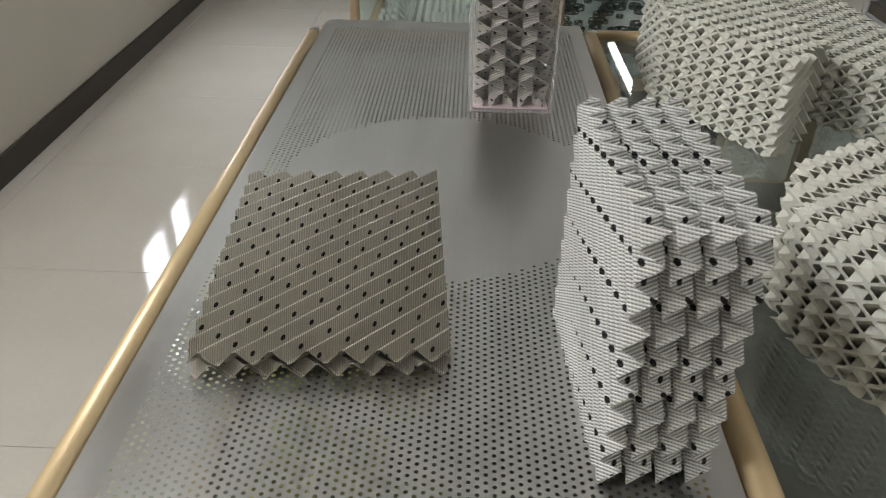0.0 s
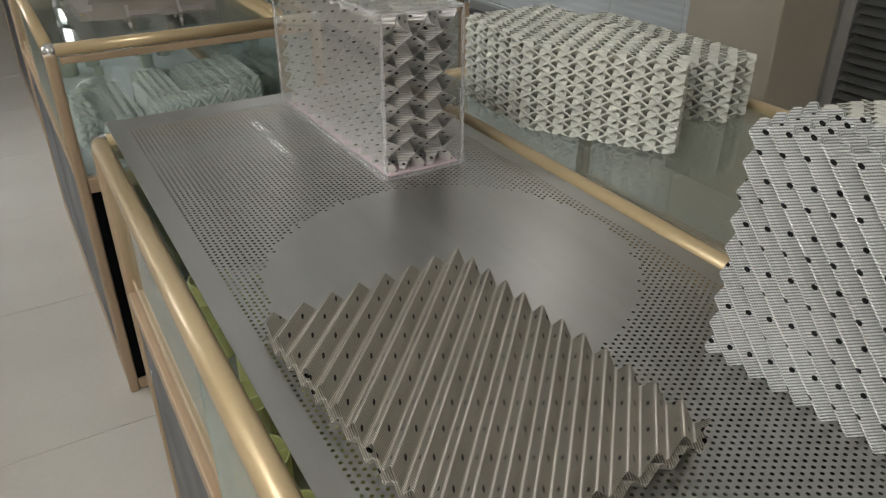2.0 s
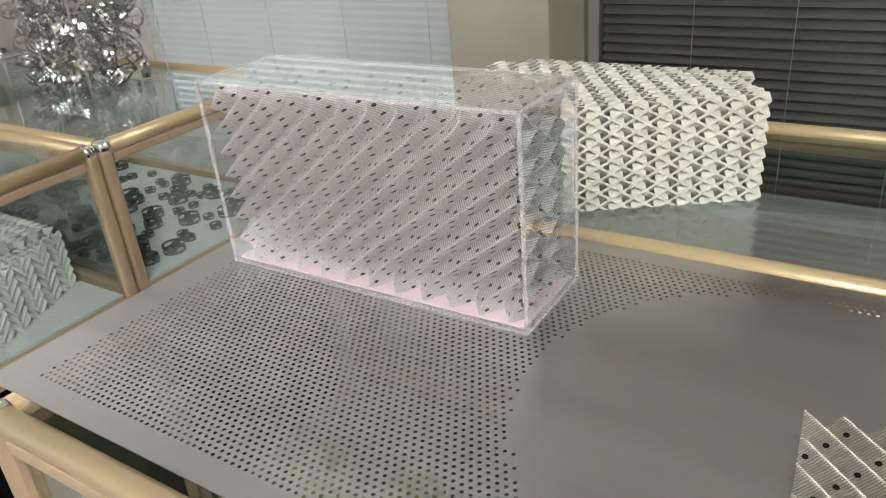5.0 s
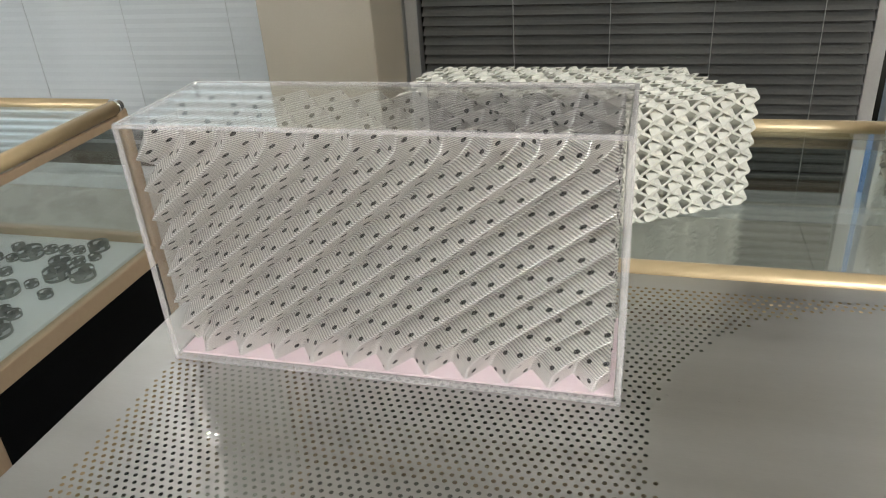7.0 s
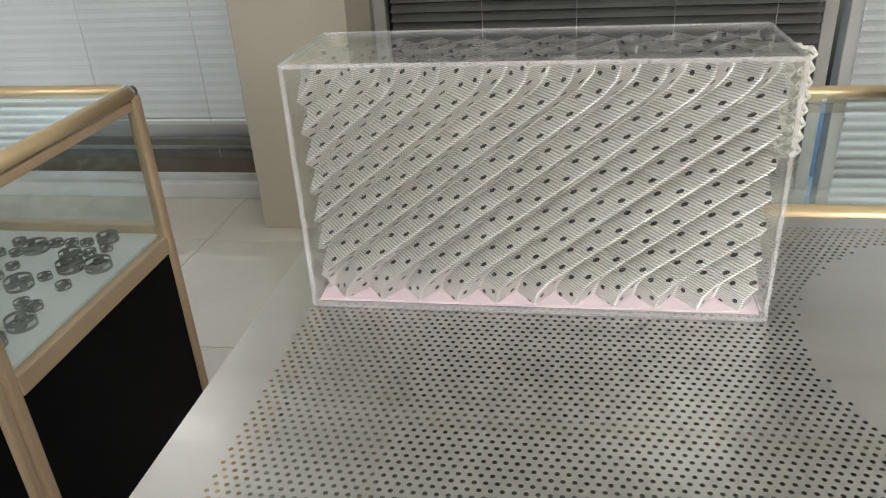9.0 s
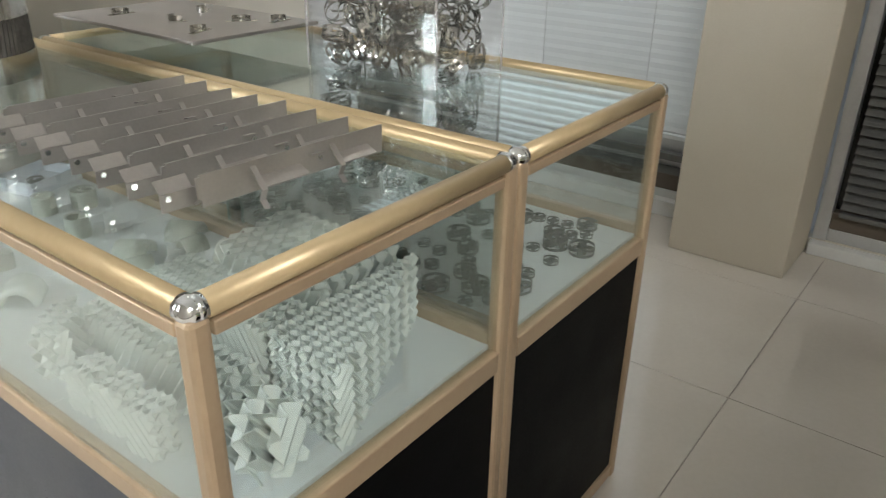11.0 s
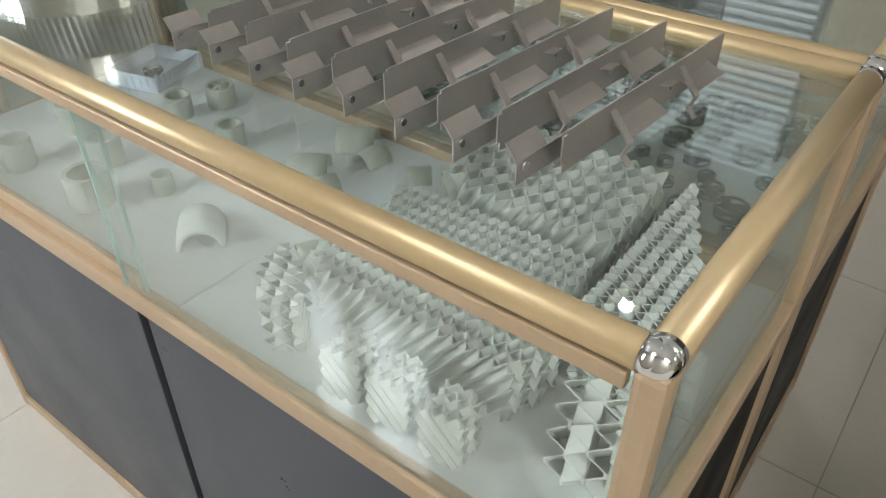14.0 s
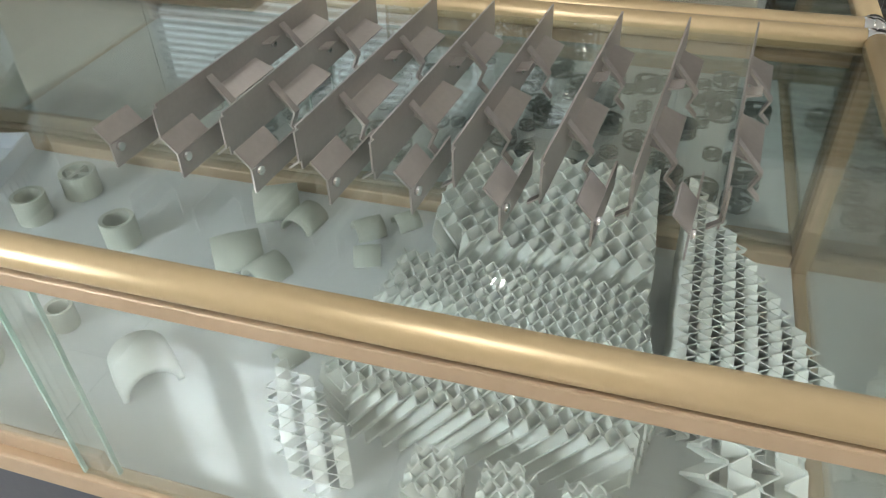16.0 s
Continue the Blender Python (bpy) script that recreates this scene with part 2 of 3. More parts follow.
def rod(p, q, r, seg=20, bm=None, r2=None):
    bm = bm or bmesh.new()
    p, q = Vector(p), Vector(q)
    m = Matrix.Translation((p + q) / 2) @ (q - p).to_track_quat("Z", "Y").to_matrix().to_4x4()
    bmesh.ops.create_cone(bm, cap_ends=True, segments=seg, radius1=r, radius2=r if r2 is None else r2, depth=(q - p).length, matrix=m)
    for f in bm.faces:
        if len(f.verts) == 4:
            f.smooth = True
    return bm


def prism(outline, z0, z1, bm=None):
    bm = bm or bmesh.new()
    lo = [bm.verts.new((x, y, z0)) for x, y in outline]
    hi = [bm.verts.new((x, y, z1)) for x, y in outline]
    n = len(outline)
    bm.faces.new(lo[::-1])
    bm.faces.new(hi)
    for i in range(n):
        bm.faces.new((lo[i], lo[(i + 1) % n], hi[(i + 1) % n], hi[i]))
    return bm


def extrude_yz(outline, x0, x1):
    """A profile in y and z drawn out along x."""
    bm = bmesh.new()
    a = [bm.verts.new((x0, y, z)) for y, z in outline]
    b = [bm.verts.new((x1, y, z)) for y, z in outline]
    n = len(outline)
    bm.faces.new(a)
    bm.faces.new(b[::-1])
    for i in range(n):
        bm.faces.new((a[(i + 1) % n], a[i], b[i], b[(i + 1) % n]))
    return bm


def lathe(profile, seg=28, a0=0.0, a1=2 * math.pi):
    """A closed profile of (r, z) turned about the z axis; less than a full turn is closed by its ends."""
    bm = bmesh.new()
    full = abs(a1 - a0 - 2 * math.pi) < 1e-6
    n = seg if full else seg + 1
    rings = [[bm.verts.new((r * math.cos(a0 + (a1 - a0) * i / seg), r * math.sin(a0 + (a1 - a0) * i / seg), z)) for r, z in profile] for i in range(n)]
    for i in range(seg):
        a, b = rings[i], rings[(i + 1) % n]
        for j in range(len(profile)):
            k = (j + 1) % len(profile)
            f = bm.faces.new((a[j], b[j], b[k], a[k]))
            f.smooth = len(profile) > 6
    if not full:
        bm.faces.new(rings[0])
        bm.faces.new(rings[-1][::-1])
    return bm


def clip_poly(poly, axis, limit, keep_less):
    out = []
    for i in range(len(poly)):
        a, b = poly[i], poly[(i + 1) % len(poly)]
        ia, ib = ((a[axis] <= limit) == keep_less or a[axis] == limit), ((b[axis] <= limit) == keep_less or b[axis] == limit)
        if ia:
            out.append(a)
        if ia != ib:
            f = (limit - a[axis]) / (b[axis] - a[axis])
            out.append(tuple(p + (q - p) * f for p, q in zip(a, b)))
    return out


def folded_sheet(u0, u1, h, lam, amp, tan, thick, w0, phase=0.0, curved=False, steps=1, crest=0.0):
    """A corrugated sheet in the plane of u and height, folds leaning by tan (u per height), its middle at w0.
    curved: the folds turn upright at the lower and upper edge."""
    verts, faces, uvs, seen = [], [], [], {}

    def corner(*q):
        k = tuple(round(c * 1e5) for c in q)
        if k not in seen:
            seen[k] = len(verts)
            verts.append(q)
        return seen[k]

    def shift(v):
        if not curved:
            return v * tan
        s, e = v / h, 0.13
        # speed 0 at the ends, full in the middle
        if s < e:
            g = s * s / (2 * e)
        elif s > 1 - e:
            g = 1 - e - (1 - s) ** 2 / (2 * e)
        else:
            g = s - e / 2
        return g / (1 - e) * h * tan

    half = lam / 2
    slope = math.hypot(half, amp) / half
    lean = math.hypot(1, tan)
    shifts = [shift(h * j / steps) for j in range(steps + 1)]
    lo, hi = min(0, min(shifts)), max(0, max(shifts))
    k0, k1 = math.floor((u0 - hi - phase) / half) - 1, math.ceil((u1 - lo - phase) / half) + 1
    for k in range(k0, k1):
        wa, wb = (amp / 2, -amp / 2) if k % 2 else (-amp / 2, amp / 2)
        ca, cb = k * half * slope, (k + 1) * half * slope
        # the slope between two folds, then the narrow blunt crest of the fold after it
        bits = [(crest / 2, half - crest / 2, wa, wb, ca, cb)]
        if crest:
            bits.append((half - crest / 2, half + crest / 2, wb, wb, cb, cb + crest))
        for j, (da, db, wl, wr, cl, cr) in ((j, b) for j in range(steps) for b in bits):
            va, vb = h * j / steps, h * (j + 1) / steps
            ua, ub = phase + k * half + shifts[j], phase + k * half + shifts[j + 1]
            poly = [(ua + da, va, wl, cl), (ua + db, va, wr, cr), (ub + db, vb, wr, cr), (ub + da, vb, wl, cl)]
            poly = clip_poly(poly, 0, u0, False)
            if len(poly) > 2:
                poly = clip_poly(poly, 0, u1, True)
            if len(poly) < 3:
                continue
            poly = [q for i, q in enumerate(poly) if math.dist(q[:3], poly[i - 1][:3]) > 1e-6]
            n = len(poly)
            if n < 3:
                continue
            ids = [[corner(u, w0 + w + s, v) for u, v, w, c in poly] for s in (-thick / 2, thick / 2)]
            uv = [(c, v * lean) for u, v, w, c in poly]
            faces.append(tuple(ids[0]))
            uvs += uv
            faces.append(tuple(ids[1][::-1]))
            uvs += uv[::-1]
            for i in range(n):
                a, b = poly[i], poly[(i + 1) % n]
                rim = any(abs(a[ax] - lim) < 1e-9 and abs(b[ax] - lim) < 1e-9 for ax, lim in ((0, u0), (0, u1), (1, 0.0), (1, h)))
                if rim:
                    i2 = (i + 1) % n
                    faces.append((ids[0][i2], ids[0][i], ids[1][i], ids[1][i2]))
                    uvs += [uv[i2], uv[i], uv[i], uv[i2]]
    me = bpy.data.meshes.new("folded_sheet")
    me.from_pydata(verts, [], faces)
    lay = me.uv_layers.new(name="UVMap")
    lay.data.foreach_set("uv", [c for p in uvs for c in p])
    return me


def packing(name, label, category, m, ranges, h, pitch, lam, amp, tan, thick, mat, curved=False, steps=1, group="", jitter=0.0, crest=0.0, nest="cells"):
    """A block of corrugated sheets that stand side by side, each one's folds leaning against the next one's.
    ranges: for each sheet where it begins and ends along u; nest: how neighbours meet.
    "same": all lean one way, in step; "cells": crest to crest on top and at the end cut; "through": crest to crest on top, the end cut anywhere."""
    e = empty(name, label, category, m, group)
    rnd = random.Random(len(ranges) * 7 + int(h * 1000))
    for i, (a, b) in enumerate(ranges):
        if b - a < 0.004:
            continue
        j = rnd.uniform(-jitter, jitter)
        t = tan if nest == "same" or i % 2 == 0 else -tan
        ridge = lam / 2 if i % 2 == 0 or nest == "same" else 0.0
        begin = 0.0 if nest == "through" else a
        me = folded_sheet(a + j, b + j * 0.5, h, lam, amp, t, thick, (i + 0.5) * pitch, begin - h * t - ridge, curved, steps, crest)
        me.materials.append(mat)
        put("sheet", me, e)
    return e


def chord_ranges(outline, pitch):
    """Where rows of sheets, stacked along the second axis, begin and end inside a convex outline."""
    w0, w1 = min(p[1] for p in outline), max(p[1] for p in outline)
    n = max(1, int((w1 - w0) / pitch))
    out = []
    for i in range(n):
        w, xs = w0 + (i + 0.5) * pitch, []
        for k in range(len(outline)):
            a, b = outline[k], outline[(k + 1) % len(outline)]
            if (a[1] - w) * (b[1] - w) < 0:
                xs.append(a[0] + (b[0] - a[0]) * (w - a[1]) / (b[1] - a[1]))
        out.append((min(xs), max(xs)) if xs else (0, 0))
    return out, w0


# ---------------------------------------------------------------- room
X_LEFT, X_WIN, Y_NEAR, Y_FAR = -0.72, 3.45, -2.2, 10.5

floor_ob = tagged(part("floor", box(X_LEFT - 0.1, X_WIN + 0.1, Y_NEAR - 0.1, Y_FAR + 0.1, -0.06, -0.003), M_JOINT), "glossy cream floor tiles with thin grey joints", "floor", kind="structure")
tagged(part("ceiling", box(X_LEFT - 0.1, X_WIN + 0.1, Y_NEAR - 0.1, Y_FAR + 0.1, CEIL, CEIL + 0.1), M_CEIL), "plain white painted ceiling", "ceiling", kind="structure")
tagged(part("wall_south", box(X_LEFT - 0.1, X_WIN + 0.1, Y_NEAR - 0.12, Y_NEAR, 0, CEIL), M_WALL), "plain cream painted wall", "wall", kind="structure")
tagged(part("wall_north", box(X_LEFT - 0.1, X_WIN + 0.1, Y_FAR, Y_FAR + 0.12, 0, CEIL), M_WALL), "plain cream painted wall", "wall", kind="structure")

# side wall along the aisle, with a two-pane window
WY0, WY1, WZ0, WZ1 = 4.88, 5.73, 0.95, 2.02
bm = box(X_LEFT - 0.12, X_LEFT, Y_NEAR, WY0, 0, CEIL)
box(X_LEFT - 0.12, X_LEFT, WY1, Y_FAR, 0, CEIL, bm=bm)
box(X_LEFT - 0.12, X_LEFT, WY0, WY1, 0, WZ0, bm=bm)
box(X_LEFT - 0.12, X_LEFT, WY0, WY1, WZ1, CEIL, bm=bm)
tagged(part("wall_west", bm, M_WALL), "white painted aisle wall with a window", "wall", kind="structure")
w1 = empty("window_1", "white two-pane window with bright daylight behind", "window", kind="structure")
for a, b in ((WY0, WY0 + 0.04), (5.29, 5.43), (WY1 - 0.04, WY1)):
    part("window_frame", box(X_LEFT - 0.09, X_LEFT - 0.03, a, b, WZ0, WZ1, 0.004), M_PVC, w1)
for a, b in ((WZ0, WZ0 + 0.04), (1.66, 1.70), (WZ1 - 0.04, WZ1)):
    part("window_frame", box(X_LEFT - 0.088, X_LEFT - 0.032, WY0 + 0.04, WY1 - 0.04, a, b, 0.004), M_PVC, w1)
part("pane", box(X_LEFT - 0.075, X_LEFT - 0.07, WY0 + 0.04, WY1 - 0.04, WZ0 + 0.04, WZ1 - 0.04), M_DAY, w1)
tagged(part("baseboard", box(X_LEFT, X_LEFT + 0.015, Y_NEAR, Y_FAR, 0, 0.11, 0.003), M_BASE), "dark brown baseboard along the aisle wall", "baseboard", kind="structure")

# window wall with column, mullions and blinds
bm = box(X_WIN, X_WIN + 0.15, Y_NEAR, Y_FAR, 2.45, CEIL)
box(X_WIN, X_WIN + 0.15, 3.52, 4.0, 0, 2.45, bm=bm)
box(X_WIN, X_WIN + 0.15, Y_NEAR, Y_FAR, -0.02, 0.05, bm=bm)
box(X_WIN, X_WIN + 0.15, Y_NEAR, -0.4, 0.05, 2.45, bm=bm)
box(X_WIN, X_WIN + 0.15, 6.3, Y_FAR, 0.05, 2.45, bm=bm)
tagged(part("wall_east", bm, M_WALL), "cream wall above and between tall windows", "wall", kind="structure")
tagged(part("column", box(3.11, X_WIN, 3.51, 3.95, 0, CEIL, 0.006), M_COLUMN), "beige painted square column beside the windows", "column", kind="structure")


def tall_window(name, y0, y1, white):
    w = empty(name, "tall window behind a closed white venetian blind" if white else "tall dark window behind a tilted grey venetian blind", "window", kind="structure")
    fm = M_PVC if white else M_FRAME
    for a, b in ((y0, y0 + 0.05), (y1 - 0.05, y1)):
        part("window_frame", box(X_WIN + 0.005, X_WIN + 0.09, a, b, 0.05, 2.45, 0.004), fm, w)
    for a, b, mm in ((0.05, 0.10, fm), (0.10, 0.17, M_BROWN), (2.39, 2.45, fm)):
        part("window_frame", box(X_WIN + 0.012, X_WIN + 0.088, y0 + 0.05, y1 - 0.05, a, b, 0.004), mm, w)
    split = 0.36 if white else 0.17
    part("pane", box(X_WIN + 0.060, X_WIN + 0.066, y0 + 0.05, y1 - 0.05, split, 2.39), M_SKY if white else M_NIGHT, w)
    if white:
        part("lower_panel", box(X_WIN + 0.060, X_WIN + 0.066, y0 + 0.05, y1 - 0.05, 0.17, split - 0.002), M_FRAME, w)
    return w


def blind(y0, y1, z0, z1, white, x=X_WIN - 0.02):
    b = empty("venetian_blind", "white closed venetian blind hanging before a window" if white else "dark grey venetian blind with open slats before dark glass", "blind", Matrix.Translation((x, (y0 + y1) / 2, z0)), "window blinds")
    mat, half, h = (M_SLAT if white else M_SLATD), (y1 - y0) / 2, z1 - z0
    part("head_rail", box(-0.018, 0.018, -half, half, h - 0.03, h, 0.003), mat, b)
    part("bottom_rail", box(-0.014, 0.014, -half, half, 0, 0.018, 0.003), mat, b)
    step, tilt = (0.0385, radians(52)) if white else (0.0365, radians(40))
    n = int((h - 0.06) / step)
    bm = bmesh.new()
    c, s = math.cos(tilt) * 0.0215, math.sin(tilt) * 0.0215
    prof = [(-c, -s), (0.0024, -0.0010), (c, s), (c, s + 0.0007), (0.0018, -0.0002), (-c, -s + 0.0007)]
    a = [bm.verts.new((p, -half, q)) for p, q in prof]
    d = [bm.verts.new((p, half, q)) for p, q in prof]
    bm.faces.new(a)
    bm.faces.new(d[::-1])
    for i in range(6):
        bm.faces.new((a[(i + 1) % 6], a[i], d[i], d[(i + 1) % 6]))
    me = bpy.data.meshes.new("slat")
    bm.to_mesh(me)
    bm.free()
    me.materials.append(mat)
    rnd = random.Random(int(y0 * 100))
    for i in range(n):
        put("slat", me, b, m=pose(0, 0, 0.03 + (i + 0.5) * step, 0, rnd.uniform(-3, 3), 0))
    for f in (-0.8, -0.35, 0.1, 0.55):
        part("cord", rod((-0.014, f * half, 0.01), (-0.014, f * half, h - 0.03), 0.0012, 6), M_CORD, b)
    return b


tall_window("window_2", 4.0, 6.3, True)
tall_window("window_3", 1.78, 3.5, False)
tall_window("window_4", 0.1, 1.74, True)
blind(4.03, 6.25, 0.34, 2.38, True)
blind(4.05, 6.2, 0.10, 0.26, False, X_WIN + 0.03)
blind(1.84, 3.42, 0.17, 2.38, False)
blind(0.15, 1.70, 0.34, 2.38, True)
tagged(part("window_sill", box(X_WIN - 0.05, X_WIN - 0.001, 4.0, 6.3, 0.0, 0.07, 0.005), M_PVC), "low white sill under the windows", "sill", kind="structure")
tagged(part("window_sill", box(X_WIN - 0.05, X_WIN - 0.001, 0.1, 3.5, 0.0, 0.05, 0.005), M_PVC), "low white sill under the windows", "sill", kind="structure")

# ceiling fixtures, with bodies for the added fill panels too
for x, y, sx, sy, _w, _c in TUBE_AND_FILLS:
    f = empty("tube_and_fill_panel", "white rectangular ceiling light, from a set of one tube and two added fills", "ceiling light", Matrix.Translation((x, y, CEIL)), "ceiling lights")
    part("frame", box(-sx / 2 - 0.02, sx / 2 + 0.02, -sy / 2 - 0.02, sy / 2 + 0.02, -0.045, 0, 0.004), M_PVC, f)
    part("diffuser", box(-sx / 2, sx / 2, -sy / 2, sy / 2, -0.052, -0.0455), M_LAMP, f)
for x, y in SPOTS:
    f = empty("downlight", "small round ceiling downlight, from a pair of one inferred and one added", "ceiling light", Matrix.Translation((x, y, CEIL)), "ceiling downlights")
    part("ring", lathe([(0.03, 0), (0.05, 0), (0.05, -0.02), (0.03, -0.02)]), M_PVC, f)
    part("diffuser", rod((0, 0, -0.015), (0, 0, 0), 0.0295), M_LAMP, f)

# ---------------------------------------------------------------- showcases
TOP, DECK = 0.95, 0.645   # glass top, shelf board
R = 0.0138                # rail radius


def showcase(label, x0, x1, y0, y1, shelf, lean=0.0, top=TOP):
    """A glass-topped counter: round gold rails, gold posts, a glass band, dark panels below."""
    e = empty("showcase", label, "showcase", Matrix.Translation((0.697, y1, 0)) @ pose(0, 0, 0, 0, 0, lean) @ Matrix.Translation((x0 - 0.697, y0 - y1, 0)), "row of showcases")
    w, l = x1 - x0, y1 - y0
    zr = top - 0.005
    P = 0.026
    # posts with a rounded outer face
    for px, py in ((P / 2, P / 2), (w - P / 2, P / 2), (P / 2, l - P / 2), (w - P / 2, l - P / 2)):
        part("post", box(px - P / 2, px + P / 2, py - P / 2, py + P / 2, 0.0, zr - 0.004, 0.007), M_BRASS2, e)
    # rails
    for a, b in (((R, R * 1.6, zr), (R, l - R * 1.6, zr)), ((w - R, R * 1.6, zr), (w - R, l - R * 1.6, zr)), ((R * 1.6, R, zr), (w - R * 1.6, R, zr)), ((R * 1.6, l - R, zr), (w - R * 1.6, l - R, zr))):
        part("rail", rod(a, b, R, 28), M_BRASS, e)
    # flat strip under each front and end rail
    for a in ((0.004, 0.014, 0.03, l - 0.03), (w - 0.014, w - 0.004, 0.03, l - 0.03)):
        part("strip", box(*a, zr - R - 0.0175, zr - R - 0.0015, 0.002), M_BRASS2, e)
    for a in ((0.03, w - 0.03, 0.004, 0.014), (0.03, w - 0.03, l - 0.014, l - 0.004)):
        part("strip", box(*a, zr - R - 0.0175, zr - R - 0.0015, 0.002), M_BRASS2, e)
    # chrome corner caps
    for cx, cy, sx, sy in ((R, R, 1, 1), (w - R, R, -1, 1), (R, l - R, 1, -1), (w - R, l - R, -1, -1)):
        bm = bmesh.new()
        bmesh.ops.create_uvsphere(bm, u_segments=24, v_segments=14, radius=R * 1.04, matrix=Matrix.Translation((cx, cy, zr)))
        rod((cx, cy, zr), (cx + sx * R * 0.8, cy, zr), R * 1.04, 24, bm)
        rod((cx, cy, zr), (cx, cy + sy * R * 0.8, zr), R * 1.04, 24, bm)
        for fc in bm.faces:
            fc.smooth = len(fc.verts) <= 4
        part("corner_cap", bm, M_CHROME, e, "chrome corner cap")
    # middle and bottom profiles
    for z0, z1, d in ((0.634, 0.664, 0.024), (0.008, 0.040, 0.022)):
        part("profile", box(0.001, d, P, l - P, z0, z1, 0.003), M_BRASS2, e)
        part("profile", box(w - d, w - 0.001, P, l - P, z0, z1, 0.003), M_BRASS2, e)
    for z0, z1, d in ((0.604, 0.642, 0.022), (0.008, 0.040, 0.022)):
        part("profile", box(P, w - P, 0.001, d, z0, z1, 0.003), M_BRASS2, e)
        part("profile", box(P, w - P, l - d, l - 0.001, z0, z1, 0.003), M_BRASS2, e)
    part("track", box(0.012, 0.022, l / 2, l - P, 0.664, 0.688, 0.002), M_BRASS2, e)
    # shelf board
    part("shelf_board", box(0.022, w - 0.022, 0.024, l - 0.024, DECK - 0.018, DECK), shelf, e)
    # glass band and top
    gz0, gz1 = 0.664, zr - R + 0.004
    part("end_glass", box(P, w - P, 0.010, 0.014, 0.642, gz1), M_GLASS, e)
    part("end_glass", box(P, w - P, l - 0.014, l - 0.010, 0.642, gz1), M_GLASS, e)
    part("back_glass", box(w - 0.012, w - 0.008, P, l - P, gz0, gz1), M_GLASS, e)
    mid = l / 2
    part("sliding_glass", box(0.007, 0.011, P, mid + 0.02, gz0, gz1), M_GLASS, e)
    part("sliding_glass", box(0.014, 0.018, mid - 0.012, l - P, gz0, gz1), M_GLASS, e)
    part("glass_edge", box(0.0068, 0.0112, mid + 0.0202, mid + 0.0225, gz0, gz1), M_EDGE, e)
    part("glass_edge", box(0.0138, 0.0182, mid - 0.0145, mid - 0.0122, gz0, gz1), M_EDGE, e)
    part("top_glass", box(R * 1.4, w - R * 1.4, R * 1.4, l - R * 1.4, top - 0.0055, top - 0.0005), M_GLASS, e)
    # lower carcass
    part("end_panel", box(P, w - P, 0.008, 0.020, 0.040, 0.604), M_BLACK, e)
    part("end_panel", box(P, w - P, l - 0.020, l - 0.008, 0.040, 0.604), M_BLACK, e)
    part("back_panel", box(w - 0.018, w - 0.006, P, l - P, 0.040, 0.634), M_BLACK, e)
    part("core", box(0.03, w - 0.03, 0.03, l - 0.03, 0.05, 0.600), M_DARK, e, "dark cabinet interior")
    for a, b, side in ((P, mid - 0.010, -1), (mid + 0.010, l - P, 1)):
        d = part("door", box(0.006, 0.020, a, b, 0.040, 0.634, 0.0015), M_SLATE, e, "slate grey sliding door")
        part("finger_pull", lathe([(0.006, 0), (0.013, 0), (0.013, 0.003), (0.006, 0.003)], 20), M_CHROME, d, "small chrome lock", pose(0.006, b - 0.05 if side > 0 else a + 0.05, 0.52, 0, -90, 0))
    return e


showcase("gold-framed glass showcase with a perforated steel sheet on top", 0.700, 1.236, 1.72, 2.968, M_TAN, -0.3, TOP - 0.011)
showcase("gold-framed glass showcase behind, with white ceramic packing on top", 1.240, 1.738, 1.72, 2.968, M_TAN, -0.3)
showcase("gold-framed glass showcase full of ceramic packing pieces", 0.695, 1.246, 3.545, 4.885, M_SHELF)
showcase("gold-framed glass showcase with steel rings on its white shelf", 1.249, 1.787, 3.545, 4.885, M_SHELF)
showcase("gold-framed glass showcase further along the aisle", 0.72, 1.262, 5.87, 7.15, M_SHELF)


